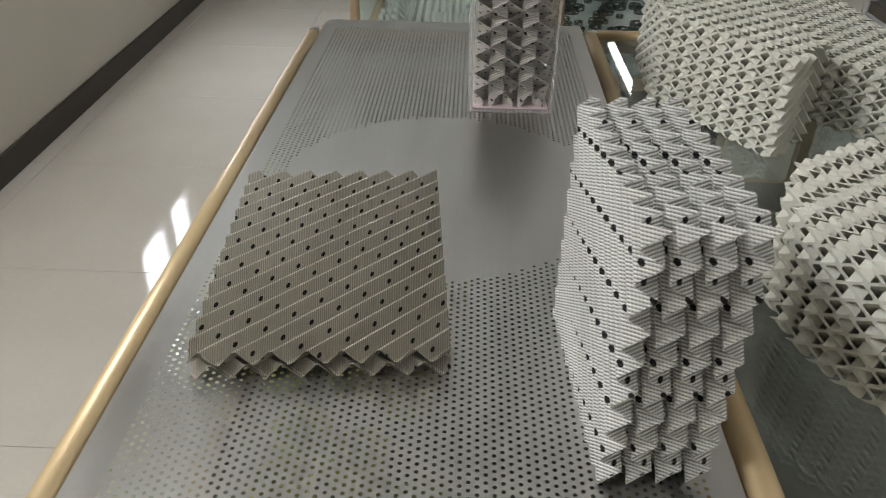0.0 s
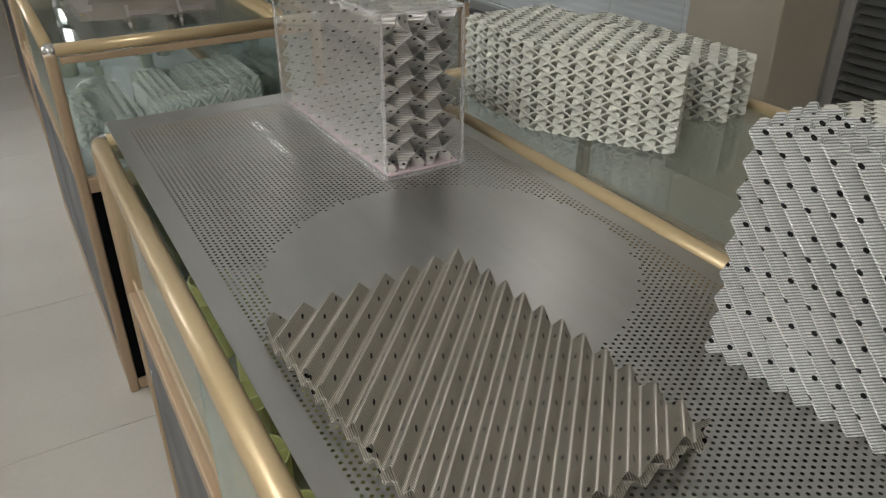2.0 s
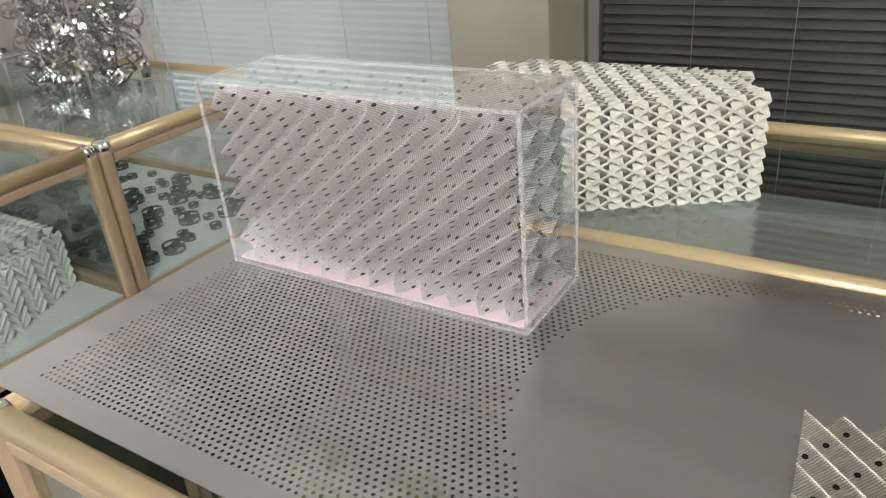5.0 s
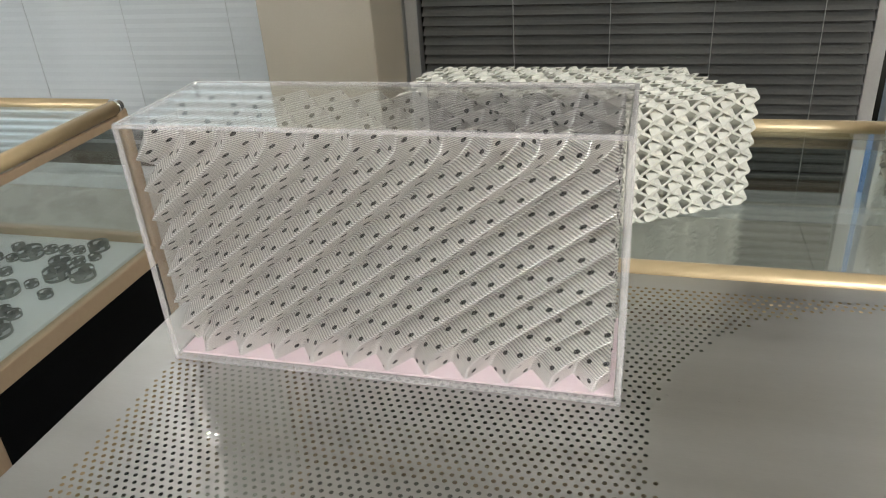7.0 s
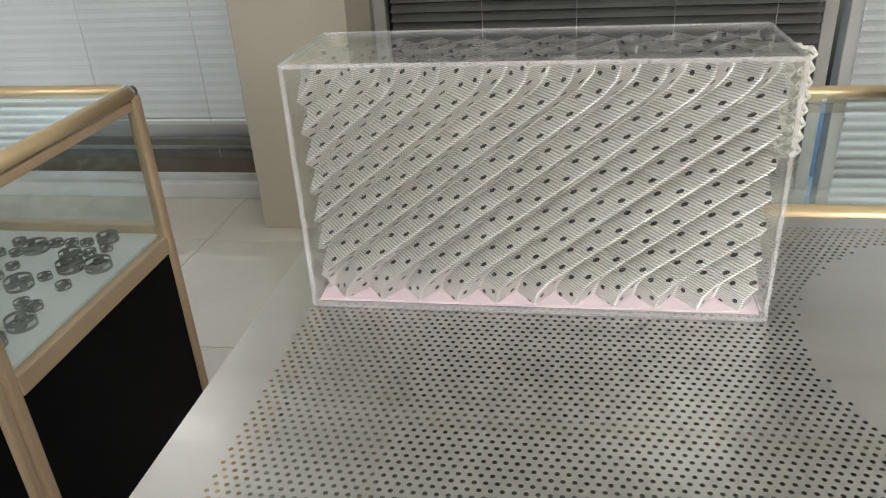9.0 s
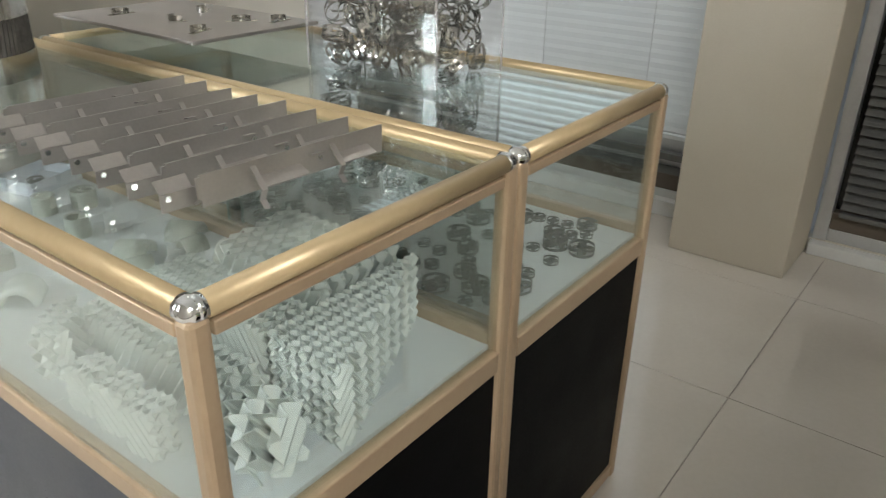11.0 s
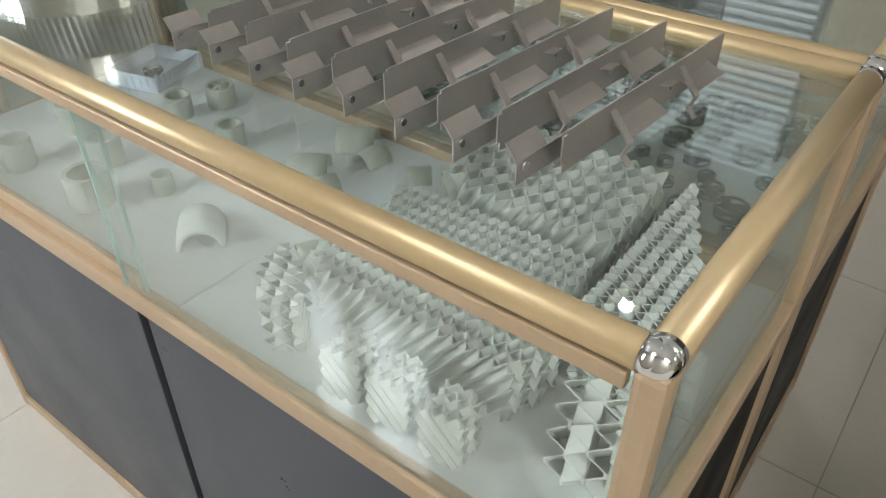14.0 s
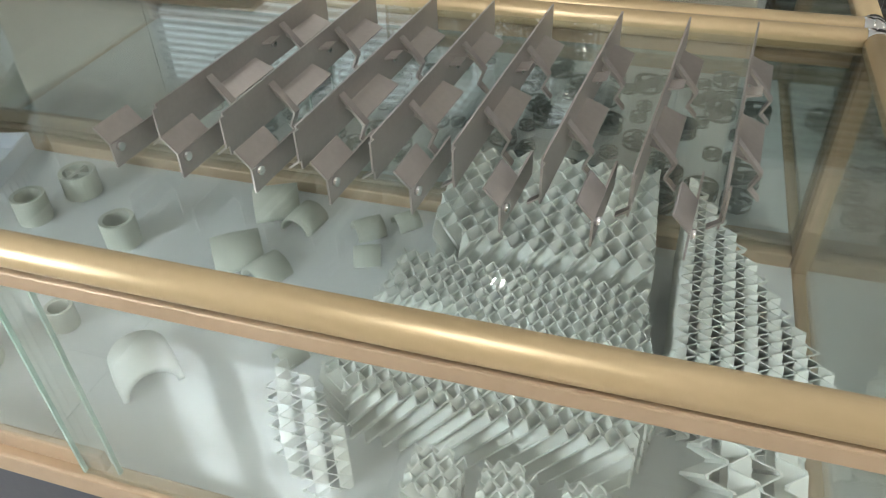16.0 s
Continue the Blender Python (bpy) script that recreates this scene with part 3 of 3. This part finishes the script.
# ---------------------------------------------------------------- on the first showcase
def perforated_sheet():
    x0, x1, y0, y1, z, th = 0.733, 1.239, 1.735, 3.000, TOP + 0.0018, 0.0015
    e = empty("perforated_sheet", "brushed steel sheet with punched holes and a plain round middle", "metal sheet", Matrix.Translation((0.74, 3.006, 0)) @ pose(0, 0, 0, 0, 0, -0.4) @ Matrix.Translation((-0.74, -3.006, 0)))
    px, py, r = 0.0066, 0.0076, 0.00185
    ax0, ay0 = x0 + 0.026, y0 + 0.03
    nx, ny = int((x1 - 0.024 - ax0) / px), int((y1 - 0.042 - ay0) / py)
    ax1, ay1 = ax0 + nx * px, ay0 + (ny + 0.5) * py
    verts, faces = [], []

    def quad(a, b, c, d):
        i = len(verts)
        verts.extend(((a, c, z), (b, c, z), (b, d, z), (a, d, z)))
        faces.append((i, i + 1, i + 2, i + 3))

    quad(x0, x1, y0, ay0), quad(x0, x1, ay1, y1), quad(x0, ax0, ay0, ay1), quad(ax1, x1, ay0, ay1)
    ring = [(math.cos(math.pi * (k + 0.5) / 4), math.sin(math.pi * (k + 0.5) / 4)) for k in range(8)]
    for i in range(nx):
        off = 0.0 if i % 2 else py / 2
        xa = ax0 + i * px
        if off:
            quad(xa, xa + px, ay0, ay0 + off)
        else:
            quad(xa, xa + px, ay1 - py / 2, ay1)
        start = None
        for j in range(ny):
            ya = ay0 + off + j * py
            cx, cy = xa + px / 2, ya + py / 2
            if math.hypot(cx - 0.992, cy - 2.325) < 0.207 + 0.004 * math.sin(cy * 900):
                start = ya if start is None else start
                continue
            if start is not None:
                quad(xa, xa + px, start, ya)
                start = None
            b = len(verts)
            verts.extend(((xa, ya, z), (xa + px, ya, z), (xa + px, ya + py, z), (xa, ya + py, z)))
            verts.extend((cx + r * c, cy + r * s, z) for c, s in ring)
            # hole corner k sits at 22.5 + 45 k degrees
            o = b + 4
            faces.extend(((b + 2, b + 3, o + 2, o + 1), (b + 3, b, o + 4, o + 3), (b, b + 1, o + 6, o + 5), (b + 1, b + 2, o, o + 7)))
            faces.extend(((b + 2, o + 1, o), (b + 3, o + 3, o + 2), (b, o + 5, o + 4), (b + 1, o + 7, o + 6)))
        if start is not None:
            quad(xa, xa + px, start, ay0 + off + ny * py)
    me = bpy.data.meshes.new("perforated_plate")
    me.from_pydata(verts, [], faces)
    bm = bmesh.new()
    bm.from_mesh(me)
    bmesh.ops.remove_doubles(bm, verts=bm.verts, dist=0.00002)
    bm.to_mesh(me)
    bm.free()
    me.materials.append(M_STEEL)
    put("plate", me, e)
    rim = box(x0, x0 + 0.001, y0, y1, z - th, z - 0.0002)
    box(x1 - 0.001, x1, y0, y1, z - th, z - 0.0002, bm=rim)
    box(x0, x1, y0, y0 + 0.001, z - th, z - 0.0002, bm=rim)
    box(x0, x1, y1 - 0.001, y1, z - th, z - 0.0002, bm=rim)
    part("folded_edge", rim, M_STEEL, e)


perforated_sheet()
SHEET = TOP + 0.0022

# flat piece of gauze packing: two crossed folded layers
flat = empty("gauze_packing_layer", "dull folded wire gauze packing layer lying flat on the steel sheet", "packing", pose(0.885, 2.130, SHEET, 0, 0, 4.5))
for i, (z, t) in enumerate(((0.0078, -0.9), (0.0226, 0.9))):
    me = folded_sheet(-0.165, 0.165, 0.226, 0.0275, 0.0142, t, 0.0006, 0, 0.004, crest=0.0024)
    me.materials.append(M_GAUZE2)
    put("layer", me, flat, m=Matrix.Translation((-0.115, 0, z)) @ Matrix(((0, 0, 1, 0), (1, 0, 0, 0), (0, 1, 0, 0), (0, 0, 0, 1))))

# upright gauze packing block; u runs towards the window end, sheets stack across
TURN = Matrix(((0, 1, 0, 0), (1, 0, 0, 0), (0, 0, 1, 0), (0, 0, 0, 1)))
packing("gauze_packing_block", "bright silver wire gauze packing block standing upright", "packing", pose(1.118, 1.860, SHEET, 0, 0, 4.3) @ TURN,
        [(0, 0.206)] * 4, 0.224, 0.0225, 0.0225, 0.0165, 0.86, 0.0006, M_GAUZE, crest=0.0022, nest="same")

# acrylic box with packing
bx = empty("acrylic_display_box", "clear acrylic display box on a pink paper base", "display box", pose(1.082, 2.751, SHEET, 0, 0, 0.3))
W2, L2, HB, T2 = 0.0605, 0.197, 0.220, 0.003
for nm, b in (("side", (-W2, -W2 + T2, -L2, L2, 0.004, HB)), ("side", (W2 - T2, W2, -L2, L2, 0.004, HB)), ("end", (-W2 + T2, W2 - T2, -L2, -L2 + T2, 0.004, HB)), ("end", (-W2 + T2, W2 - T2, L2 - T2, L2, 0.004, HB)), ("top", (-W2, W2, -L2, L2, HB + 0.0003, HB + T2))):
    part(nm, box(*b), M_ACRYL, bx)
part("base", box(-W2 - 0.002, W2 + 0.002, -L2 - 0.002, L2 + 0.002, 0, 0.0038, 0.0008), M_ACEDGE, bx)
for sx in (-1, 1):
    for sy in (-1, 1):
        part("glued_edge", box(sx * W2 - 0.0018, sx * W2 + 0.0018, sy * L2 - 0.0018, sy * L2 + 0.0018, 0.004, HB + T2, 0.0004), M_ACEDGE, bx)
    part("glued_edge", box(sx * W2 - 0.0018, sx * W2 + 0.0018, -L2, L2, HB, HB + T2 + 0.0006, 0.0004), M_ACEDGE, bx)
for sy in (-1, 1):
    part("glued_edge", box(-W2, W2, sy * L2 - 0.0018, sy * L2 + 0.0018, HB, HB + T2 + 0.0006, 0.0004), M_ACEDGE, bx)
part("paper", box(-W2 + 0.004, W2 - 0.004, -L2 + 0.004, L2 - 0.004, 0.0042, 0.0062), M_PINK, bx)
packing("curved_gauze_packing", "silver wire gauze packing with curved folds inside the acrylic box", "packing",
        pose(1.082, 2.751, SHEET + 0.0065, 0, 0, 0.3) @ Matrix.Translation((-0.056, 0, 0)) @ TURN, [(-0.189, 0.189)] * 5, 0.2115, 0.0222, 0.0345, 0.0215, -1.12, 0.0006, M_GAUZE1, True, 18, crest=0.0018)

# ---------------------------------------------------------------- ceramic blocks on the second showcase
BZ = TOP - 0.0003


def ceramic(label, outline, h, pitch, lam, mat, z=BZ, tan=0.75, turn=0.0, group="ceramic packing blocks", thick=0.0026, amp=None, jitter=0.0, nest="through"):
    """Porcelain packing block over a plan outline; sheets run along the turned x axis."""
    c = math.cos(radians(-turn)), math.sin(radians(-turn))
    loc = [(x * c[0] - y * c[1], x * c[1] + y * c[0]) for x, y in outline]
    ranges, w0 = chord_ranges(loc, pitch)
    return packing("ceramic_packing_block", label, "packing", pose(0, 0, z, 0, 0, turn) @ Matrix.Translation((0, w0, 0)), ranges, h, pitch, lam, amp or pitch * 0.93, tan, thick, mat, group=group, jitter=jitter, crest=lam * 0.14, nest=nest)


ceramic("cream-white corrugated porcelain packing block with chevron sides", [(1.323, 2.84), (1.308, 2.632), (1.430, 2.427), (1.498, 2.492), (1.503, 2.84)], 0.138, 0.0145, 0.0185, M_CERAM2, turn=34, tan=1.05, thick=0.0060, amp=0.0115, nest="cells")
ceramic("lower cream corrugated porcelain packing block behind a taller one", [(1.515, 2.57), (1.605, 2.488), (1.675, 2.503), (1.675, 2.868), (1.515, 2.868)], 0.100, 0.0145, 0.0185, M_CERAM2, turn=40, tan=1.05, thick=0.0060, amp=0.0115, nest="cells")
ceramic("round cream corrugated porcelain packing block on the glass", [(1.506 + 0.184 * math.cos(a * math.pi / 12), 2.076 + 0.184 * math.sin(a * math.pi / 12)) for a in range(24)], 0.112, 0.0145, 0.0185, M_CERAM2, turn=34, tan=1.05, thick=0.0060, amp=0.0115, nest="cells")

# ---------------------------------------------------------------- strips on the third showcase


def support_strip():
    """Steel strip: an upright plate with a bent foot, and cut tabs bent aside."""
    e = empty("steel_support_strip", "grey steel support strip with bent tabs on the glass top", "steel strip", None, "steel strips on the showcase")
    t, L = 0.0016, 0.29
    part("plate", extrude_yz([(0.000, 0.026), (t, 0.026), (t, 0.064), (0.000, 0.064)], 0.012, L), M_PLATE, e)
    # near end: hanging web with a lip that slopes outwards, and the hooked cut edge of the plate
    part("flange", extrude_yz([(0.0172, 0.0468), (0.0188, 0.0462), (0.0305, 0.0585), (0.0292, 0.0595)], -0.028, 0.0118), M_PLATE, e)
    part("web", extrude_yz([(0.0172, 0.0460), (0.0188, 0.0460), (0.0188, 0.025), (0.0172, 0.025)], -0.028, 0.05), M_PLATE, e)
    part("hook", extrude_yz([(-0.0002, 0.062), (-0.0018, 0.062), (-0.0018, 0.036), (0.008, 0.028), (0.009, 0.029), (-0.0002, 0.0366)], 0.006, 0.0118), M_PLATE, e)
    for x0, x1 in ((0.085, 0.150), (0.205, 0.262)):
        part("tab", extrude_yz([(-0.0002, 0.042), (-0.019, 0.0345), (-0.0195, 0.036), (-0.0002, 0.0435)], x0, x1), M_PLATE, e)
        leg = extrude_yz([(-0.0003, 0.056), (-0.001, 0.058), (-0.0225, 0.034), (-0.0165, 0.020), (-0.0245, 0.0112), (-0.023, 0.0110), (-0.0145, 0.020), (-0.020, 0.0328)], x0 - 0.008, x0 - 0.0002)
        part("leg", leg, M_PLATE, e)
    part("rivet", rod((-0.020, 0.0170, 0.041), (-0.020, 0.0140, 0.041), 0.0036, 12), M_CHROME, e, "round bright rivet")
    part("rivet", rod((0.182, 0.0005, 0.044), (0.182, -0.0025, 0.044), 0.0034, 12), M_CHROME, e, "round bright rivet")
    part("lug", extrude_yz([(-0.0002, 0.050), (-0.012, 0.053), (-0.012, 0.0545), (-0.0002, 0.052)], 0.164, 0.180), M_PLATE, e)
    return e


strip = support_strip()
strip.matrix_basis = pose(0.8255, 3.7085, BZ - 0.011, 0, 0, -4.5)
rnd = random.Random(4)
for i in range(1, 8):
    copy_thing(strip, pose(0.8255 + rnd.uniform(-0.003, 0.003), 3.7085 + 0.0625 * i + rnd.uniform(-0.002, 0.002), BZ - 0.011, 0, 0, -4.5 + rnd.uniform(-0.6, 0.6)))

# round packing with steel bands
cyl = empty("round_packing_bundle", "round dark corrugated packing with bright steel bands", "packing", Matrix.Translation((0.965, 4.64, BZ)))
bm = bmesh.new()
N = 180
lo = [bm.verts.new(((0.146 + 0.003 * (i % 2)) * math.cos(2 * math.pi * i / N), (0.146 + 0.003 * (i % 2)) * math.sin(2 * math.pi * i / N), 0.02)) for i in range(N)]
hi = [bm.verts.new(((0.146 + 0.003 * (i % 2)) * math.cos(2 * math.pi * (i + 3) / N), (0.146 + 0.003 * (i % 2)) * math.sin(2 * math.pi * (i + 3) / N), 0.20)) for i in range(N)]
for i in range(N):
    bm.faces.new((lo[i], lo[(i + 1) % N], hi[(i + 1) % N], hi[i]))
bm.faces.new(hi)
bm.faces.new(lo[::-1])
part("core", bm, M_PACKD, cyl)
for z0, z1 in ((0.0, 0.048), (0.112, 0.150), (0.175, 0.215)):
    part("band", lathe([(0.147, z0), (0.152, z0), (0.152, z1), (0.147, z1)], 64), M_RINGM, cyl, "polished steel band")

# ---------------------------------------------------------------- rings


def steel_ring(mat, label, group, name="steel_ring"):
    """A thin slotted ring with a bent cross inside."""
    e = empty(name, label, "ring", None, group)
    r, h = 0.024, 0.018
    part("hoop", lathe([(r - 0.0007, 0), (r, 0), (r, h * 0.3), (r - 0.0007, h * 0.3)], 24), mat, e)
    part("hoop", lathe([(r - 0.0007, h * 0.7), (r, h * 0.7), (r, h), (r - 0.0007, h)], 24), mat, e)
    for k in range(4):
        a = k * math.pi / 2
        bm = box(r - 0.001, r, -0.005, 0.005, h * 0.28, h * 0.72)
        bmesh.ops.transform(bm, matrix=Matrix.Rotation(a, 4, "Z"), verts=bm.verts)
        part("bridge", bm, mat, e)
        bm = lathe([(0.0105, h * 0.3), (0.0112, h * 0.3), (0.0112, h * 0.7), (0.0105, h * 0.7)], 10, 0, math.pi)
        bmesh.ops.transform(bm, matrix=Matrix.Rotation(a, 4, "Z") @ Matrix.Translation((0.0125, 0, 0)), verts=bm.verts)
        part("tongue", bm, mat, e)
    return e


dull = steel_ring(M_RINGD, "dull steel pall ring lying on the white shelf", "rings on the shelf")
rnd = random.Random(11)
first, spots = True, []
for i in range(1500):
    x, y, s = rnd.uniform(1.30, 1.74), rnd.uniform(3.60, 4.60), rnd.choice((0.55, 0.6, 0.9, 1.05))
    if any(math.hypot(x - a, y - b) < 0.0225 * (s + c) for a, b, c in spots) or len(spots) > 120:
        continue
    spots.append((x, y, s))
    m = pose(x, y, DECK, 0, 0, rnd.uniform(0, 360)) @ Matrix.Scale(s, 4)
    if first:
        dull.matrix_basis, first = m, False
    else:
        o = copy_thing(dull, Matrix.Identity(4))
        o.matrix_basis = m

# acrylic box full of bright rings
RB = (1.575, 4.03)
rb = empty("acrylic_ring_box", "clear acrylic box filled with bright steel rings", "display box", pose(RB[0], RB[1], BZ))
w2, l2, hb, t2 = 0.108, 0.165, 0.24, 0.004
for nm, b in (("side", (-w2, -w2 + t2, -l2, l2, 0.004, hb)), ("side", (w2 - t2, w2, -l2, l2, 0.004, hb)), ("end", (-w2 + t2, w2 - t2, -l2, -l2 + t2, 0.004, hb)), ("end", (-w2 + t2, w2 - t2, l2 - t2, l2, 0.004, hb)), ("base", (-w2, w2, -l2, l2, 0.0, 0.0038))):
    part(nm, box(*b), M_ACRYL, rb)
for sx in (-1, 1):
    for sy in (-1, 1):
        part("glued_edge", box(sx * w2 - 0.002, sx * w2 + 0.002, sy * l2 - 0.002, sy * l2 + 0.002, 0.004, hb, 0.0005), M_ACEDGE, rb)
bright = steel_ring(M_RINGM, "bright steel pall ring heaped in the acrylic box", "rings in the box")
rnd = random.Random(5)
first = True
for k in range(6):
    for i in range(3):
        for j in range(5):
            m = pose(RB[0] + (i - 1) * 0.064 + rnd.uniform(-0.006, 0.006), RB[1] + (j - 2) * 0.060 + rnd.uniform(-0.006, 0.006), BZ + 0.035 + k * 0.040, rnd.uniform(0, 180), rnd.uniform(0, 180), rnd.uniform(0, 360)) @ Matrix.Scale(1.15, 4)
            o = bright if first else copy_thing(bright, Matrix.Identity(4))
            o.matrix_basis, first = m, False

# raised steel tray with small bits
tr = empty("steel_display_tray", "raised steel tray on a glass stand", "tray", Matrix.Translation((1.45, 4.58, BZ)))
part("tray", box(-0.17, 0.17, -0.26, 0.26, 0.052, 0.060, 0.002), M_PLATE, tr)
part("stand", box(-0.16, 0.16, -0.25, 0.25, 0, 0.0515), M_GLASS, tr)
for x, y, a in ((1.36, 4.40, 20), (1.42, 4.56, 80), (1.50, 4.44, -30), (1.56, 4.38, 10), (1.54, 4.62, 45), (1.38, 4.72, 5)):
    b = empty("steel_clip", "small bent steel clip lying on the tray", "metal clip", pose(x, y, BZ + 0.060, 0, 0, a), "clips on the tray")
    part("bow", lathe([(0.020, 0), (0.0215, 0), (0.0215, 0.012), (0.020, 0.012)], 16, 0, math.pi), M_RINGM, b)
    part("foot", box(-0.034, 0.034, -0.006, 0.006, 0, 0.0015), M_RINGM, b)

# ---------------------------------------------------------------- inside the third showcase
D = DECK
GC = "ceramic pieces on the shelf"
ceramic("wedge-shaped white porcelain packing block on the shelf", [(1.215, 3.708), (0.912, 3.712), (0.902, 3.578), (0.918, 3.575)], 0.122, 0.0105, 0.0155, M_CERAM, D, tan=0.8, group=GC)
ceramic("coarse white porcelain packing block on the shelf", [(1.015, 3.738), (1.222, 3.748), (1.222, 4.01), (1.035, 3.985)], 0.120, 0.0165, 0.0235, M_CERAM, D, turn=90, tan=0.6, group=GC)
ceramic("fine white porcelain packing block on the shelf", [(0.912, 3.728), (1.010, 3.742), (1.010, 4.01), (0.925, 4.015)], 0.108, 0.0105, 0.0150, M_CERAM, D, turn=90, tan=0.6, group=GC)
ceramic("long white porcelain packing slab with slanting ridges on the shelf", [(0.822, 3.735), (0.898, 3.715), (0.898, 4.05), (0.83, 4.04)], 0.078, 0.0125, 0.0180, M_CERAM, D, turn=90, group=GC)
ceramic("curved end piece of a white porcelain packing slab", [(0.745, 4.02), (0.77, 3.985), (0.835, 4.045), (0.85, 4.09), (0.80, 4.085)], 0.070, 0.0115, 0.0165, M_CERAM, D, turn=30, group=GC)
for x, y in ((0.766, 3.900), (0.766, 3.834), (0.764, 3.762)):
    ceramic("small cube of white porcelain packing on the shelf", [(x - 0.023, y - 0.024), (x + 0.023, y - 0.024), (x + 0.023, y + 0.024), (x - 0.023, y + 0.024)], 0.068, 0.0100, 0.0150, M_CERAM, D, turn=98, group="porcelain cubes", nest="cells")
ceramic("coarse open lattice block of white porcelain on the shelf", [(0.795, 3.600), (0.868, 3.600), (0.868, 3.688), (0.795, 3.688)], 0.088, 0.0210, 0.0320, M_CERAM, D, turn=12, thick=0.0028, group=GC, nest="cells")


def raschig(x, y, r, h, cross=False, mat=M_CERAM3):
    e = empty("ceramic_ring", "short thick grey-green ceramic ring with a cross inside" if cross else "plain grey-green ceramic ring standing on the shelf", "ring", Matrix.Translation((x, y, D)), "ceramic rings")
    part("tube", lathe([(r * 0.74, 0.001), (r * 0.97, 0), (r, 0.002), (r, h - 0.002), (r * 0.97, h), (r * 0.74, h - 0.001)], 28), mat, e)
    if cross:
        part("cross", box(-r * 0.76, r * 0.76, -r * 0.1, r * 0.1, 0.002, h - 0.003), mat, e)
        part("cross", box(-r * 0.1, r * 0.1, r * 0.1, r * 0.76, 0.002, h - 0.003), mat, e)
        part("cross", box(-r * 0.1, r * 0.1, -r * 0.76, -r * 0.1, 0.002, h - 0.003), mat, e)


for x, y, r, h, c in ((1.06, 4.60, 0.024, 0.042, False), (1.135, 4.575, 0.027, 0.040, True), (1.045, 4.44, 0.024, 0.042, False), (0.885, 4.41, 0.017, 0.032, False), (0.80, 4.47, 0.033, 0.055, False), (0.884, 4.56, 0.028, 0.048, False), (0.79, 4.66, 0.026, 0.05, False), (0.92, 4.70, 0.03, 0.05, True)):
    raschig(x, y, r, h, c)


def saddle_piece(x, y, r, a, mat=M_CERAM3, label="grey-green ceramic saddle lying on the shelf"):
    """A half tube resting on its two long edges, with two small holes bored as studs."""
    e = empty("ceramic_saddle", label, "saddle", pose(x, y, D, 0, 0, a), "ceramic saddles")
    bm = lathe([(r * 0.78, -r), (r, -r), (r * 1.04, -r * 0.2), (r * 1.04, r * 0.2), (r, r), (r * 0.78, r), (r * 0.74, 0)], 18, 0, math.pi)
    bmesh.ops.transform(bm, matrix=Matrix.Rotation(radians(90), 4, "X"), verts=bm.verts)
    part("shell", bm, mat, e)


for x, y, r, a in ((1.06, 4.27, 0.032, 35), (1.035, 4.215, 0.024, 65), (1.175, 4.27, 0.032, 30), (1.15, 4.215, 0.024, 80), (1.155, 4.12, 0.020, 40), (1.185, 4.075, 0.017, 45), (1.10, 4.10, 0.018, 20), (0.91, 4.12, 0.016, 60)):
    saddle_piece(x, y, r, a)
saddle_piece(0.845, 4.27, 0.034, -40, M_CERAM, "large white ceramic saddle lying on the shelf")

tray = empty("plastic_tray", "bluish white plastic tray with a few steel bits", "tray", pose(1.14, 4.78, D, 0, 0, 15))
part("bottom", box(-0.07, 0.07, -0.06, 0.06, 0, 0.004, 0.001), M_TRAY, tray)
for b in ((-0.07, -0.066, -0.06, 0.06), (0.066, 0.07, -0.06, 0.06), (-0.066, 0.066, -0.06, -0.056), (-0.066, 0.066, 0.056, 0.06)):
    part("side", box(*b, 0.004, 0.032, 0.001), M_TRAY, tray)
o = copy_thing(dull, Matrix.Identity(4))
o.matrix_basis = pose(1.13, 4.775, D + 0.004, 0, 0, 0) @ Matrix.Scale(0.8, 4)
tagged(o, "dull steel ring lying in the plastic tray", "ring")

# ---------------------------------------------------------------- plastic rings in the first showcase
rnd = random.Random(9)
spots = []
for i in range(400):
    x, y = rnd.uniform(0.76, 1.0), rnd.uniform(1.95, 2.85)
    if any(math.hypot(x - a, y - b) < 0.082 for a, b in spots) or len(spots) > 22:
        continue
    spots.append((x, y))
    e = empty("plastic_ring", "yellow-green plastic ring standing on the shelf", "ring", Matrix.Translation((x, y, DECK)), "plastic rings")
    part("tube", lathe([(0.034, 0), (0.037, 0), (0.037, 0.062), (0.034, 0.062)], 24), M_PLAST, e)
    part("web", box(-0.0345, 0.0345, -0.001, 0.001, 0.004, 0.056), M_PLAST, e)

# ---------------------------------------------------------------- floor tiles
TS = 0.725
me = bpy.data.meshes.new("tile")
bm = box(-TS / 2 + 0.0012, TS / 2 - 0.0012, -TS / 2 + 0.0012, TS / 2 - 0.0012, -0.0028, 0.0, 0.0008)
bm.to_mesh(me)
bm.free()
me.materials.append(M_FLOOR)
for i in range(int((X_WIN - X_LEFT) / TS) + 2):
    for j in range(int((Y_FAR - Y_NEAR) / TS) + 2):
        put("tile", me, floor_ob, m=Matrix.Translation((X_LEFT + 0.085 + TS * 0.5 + (i - 1) * TS, -2.375 + TS * 0.5 + j * TS, 0)))
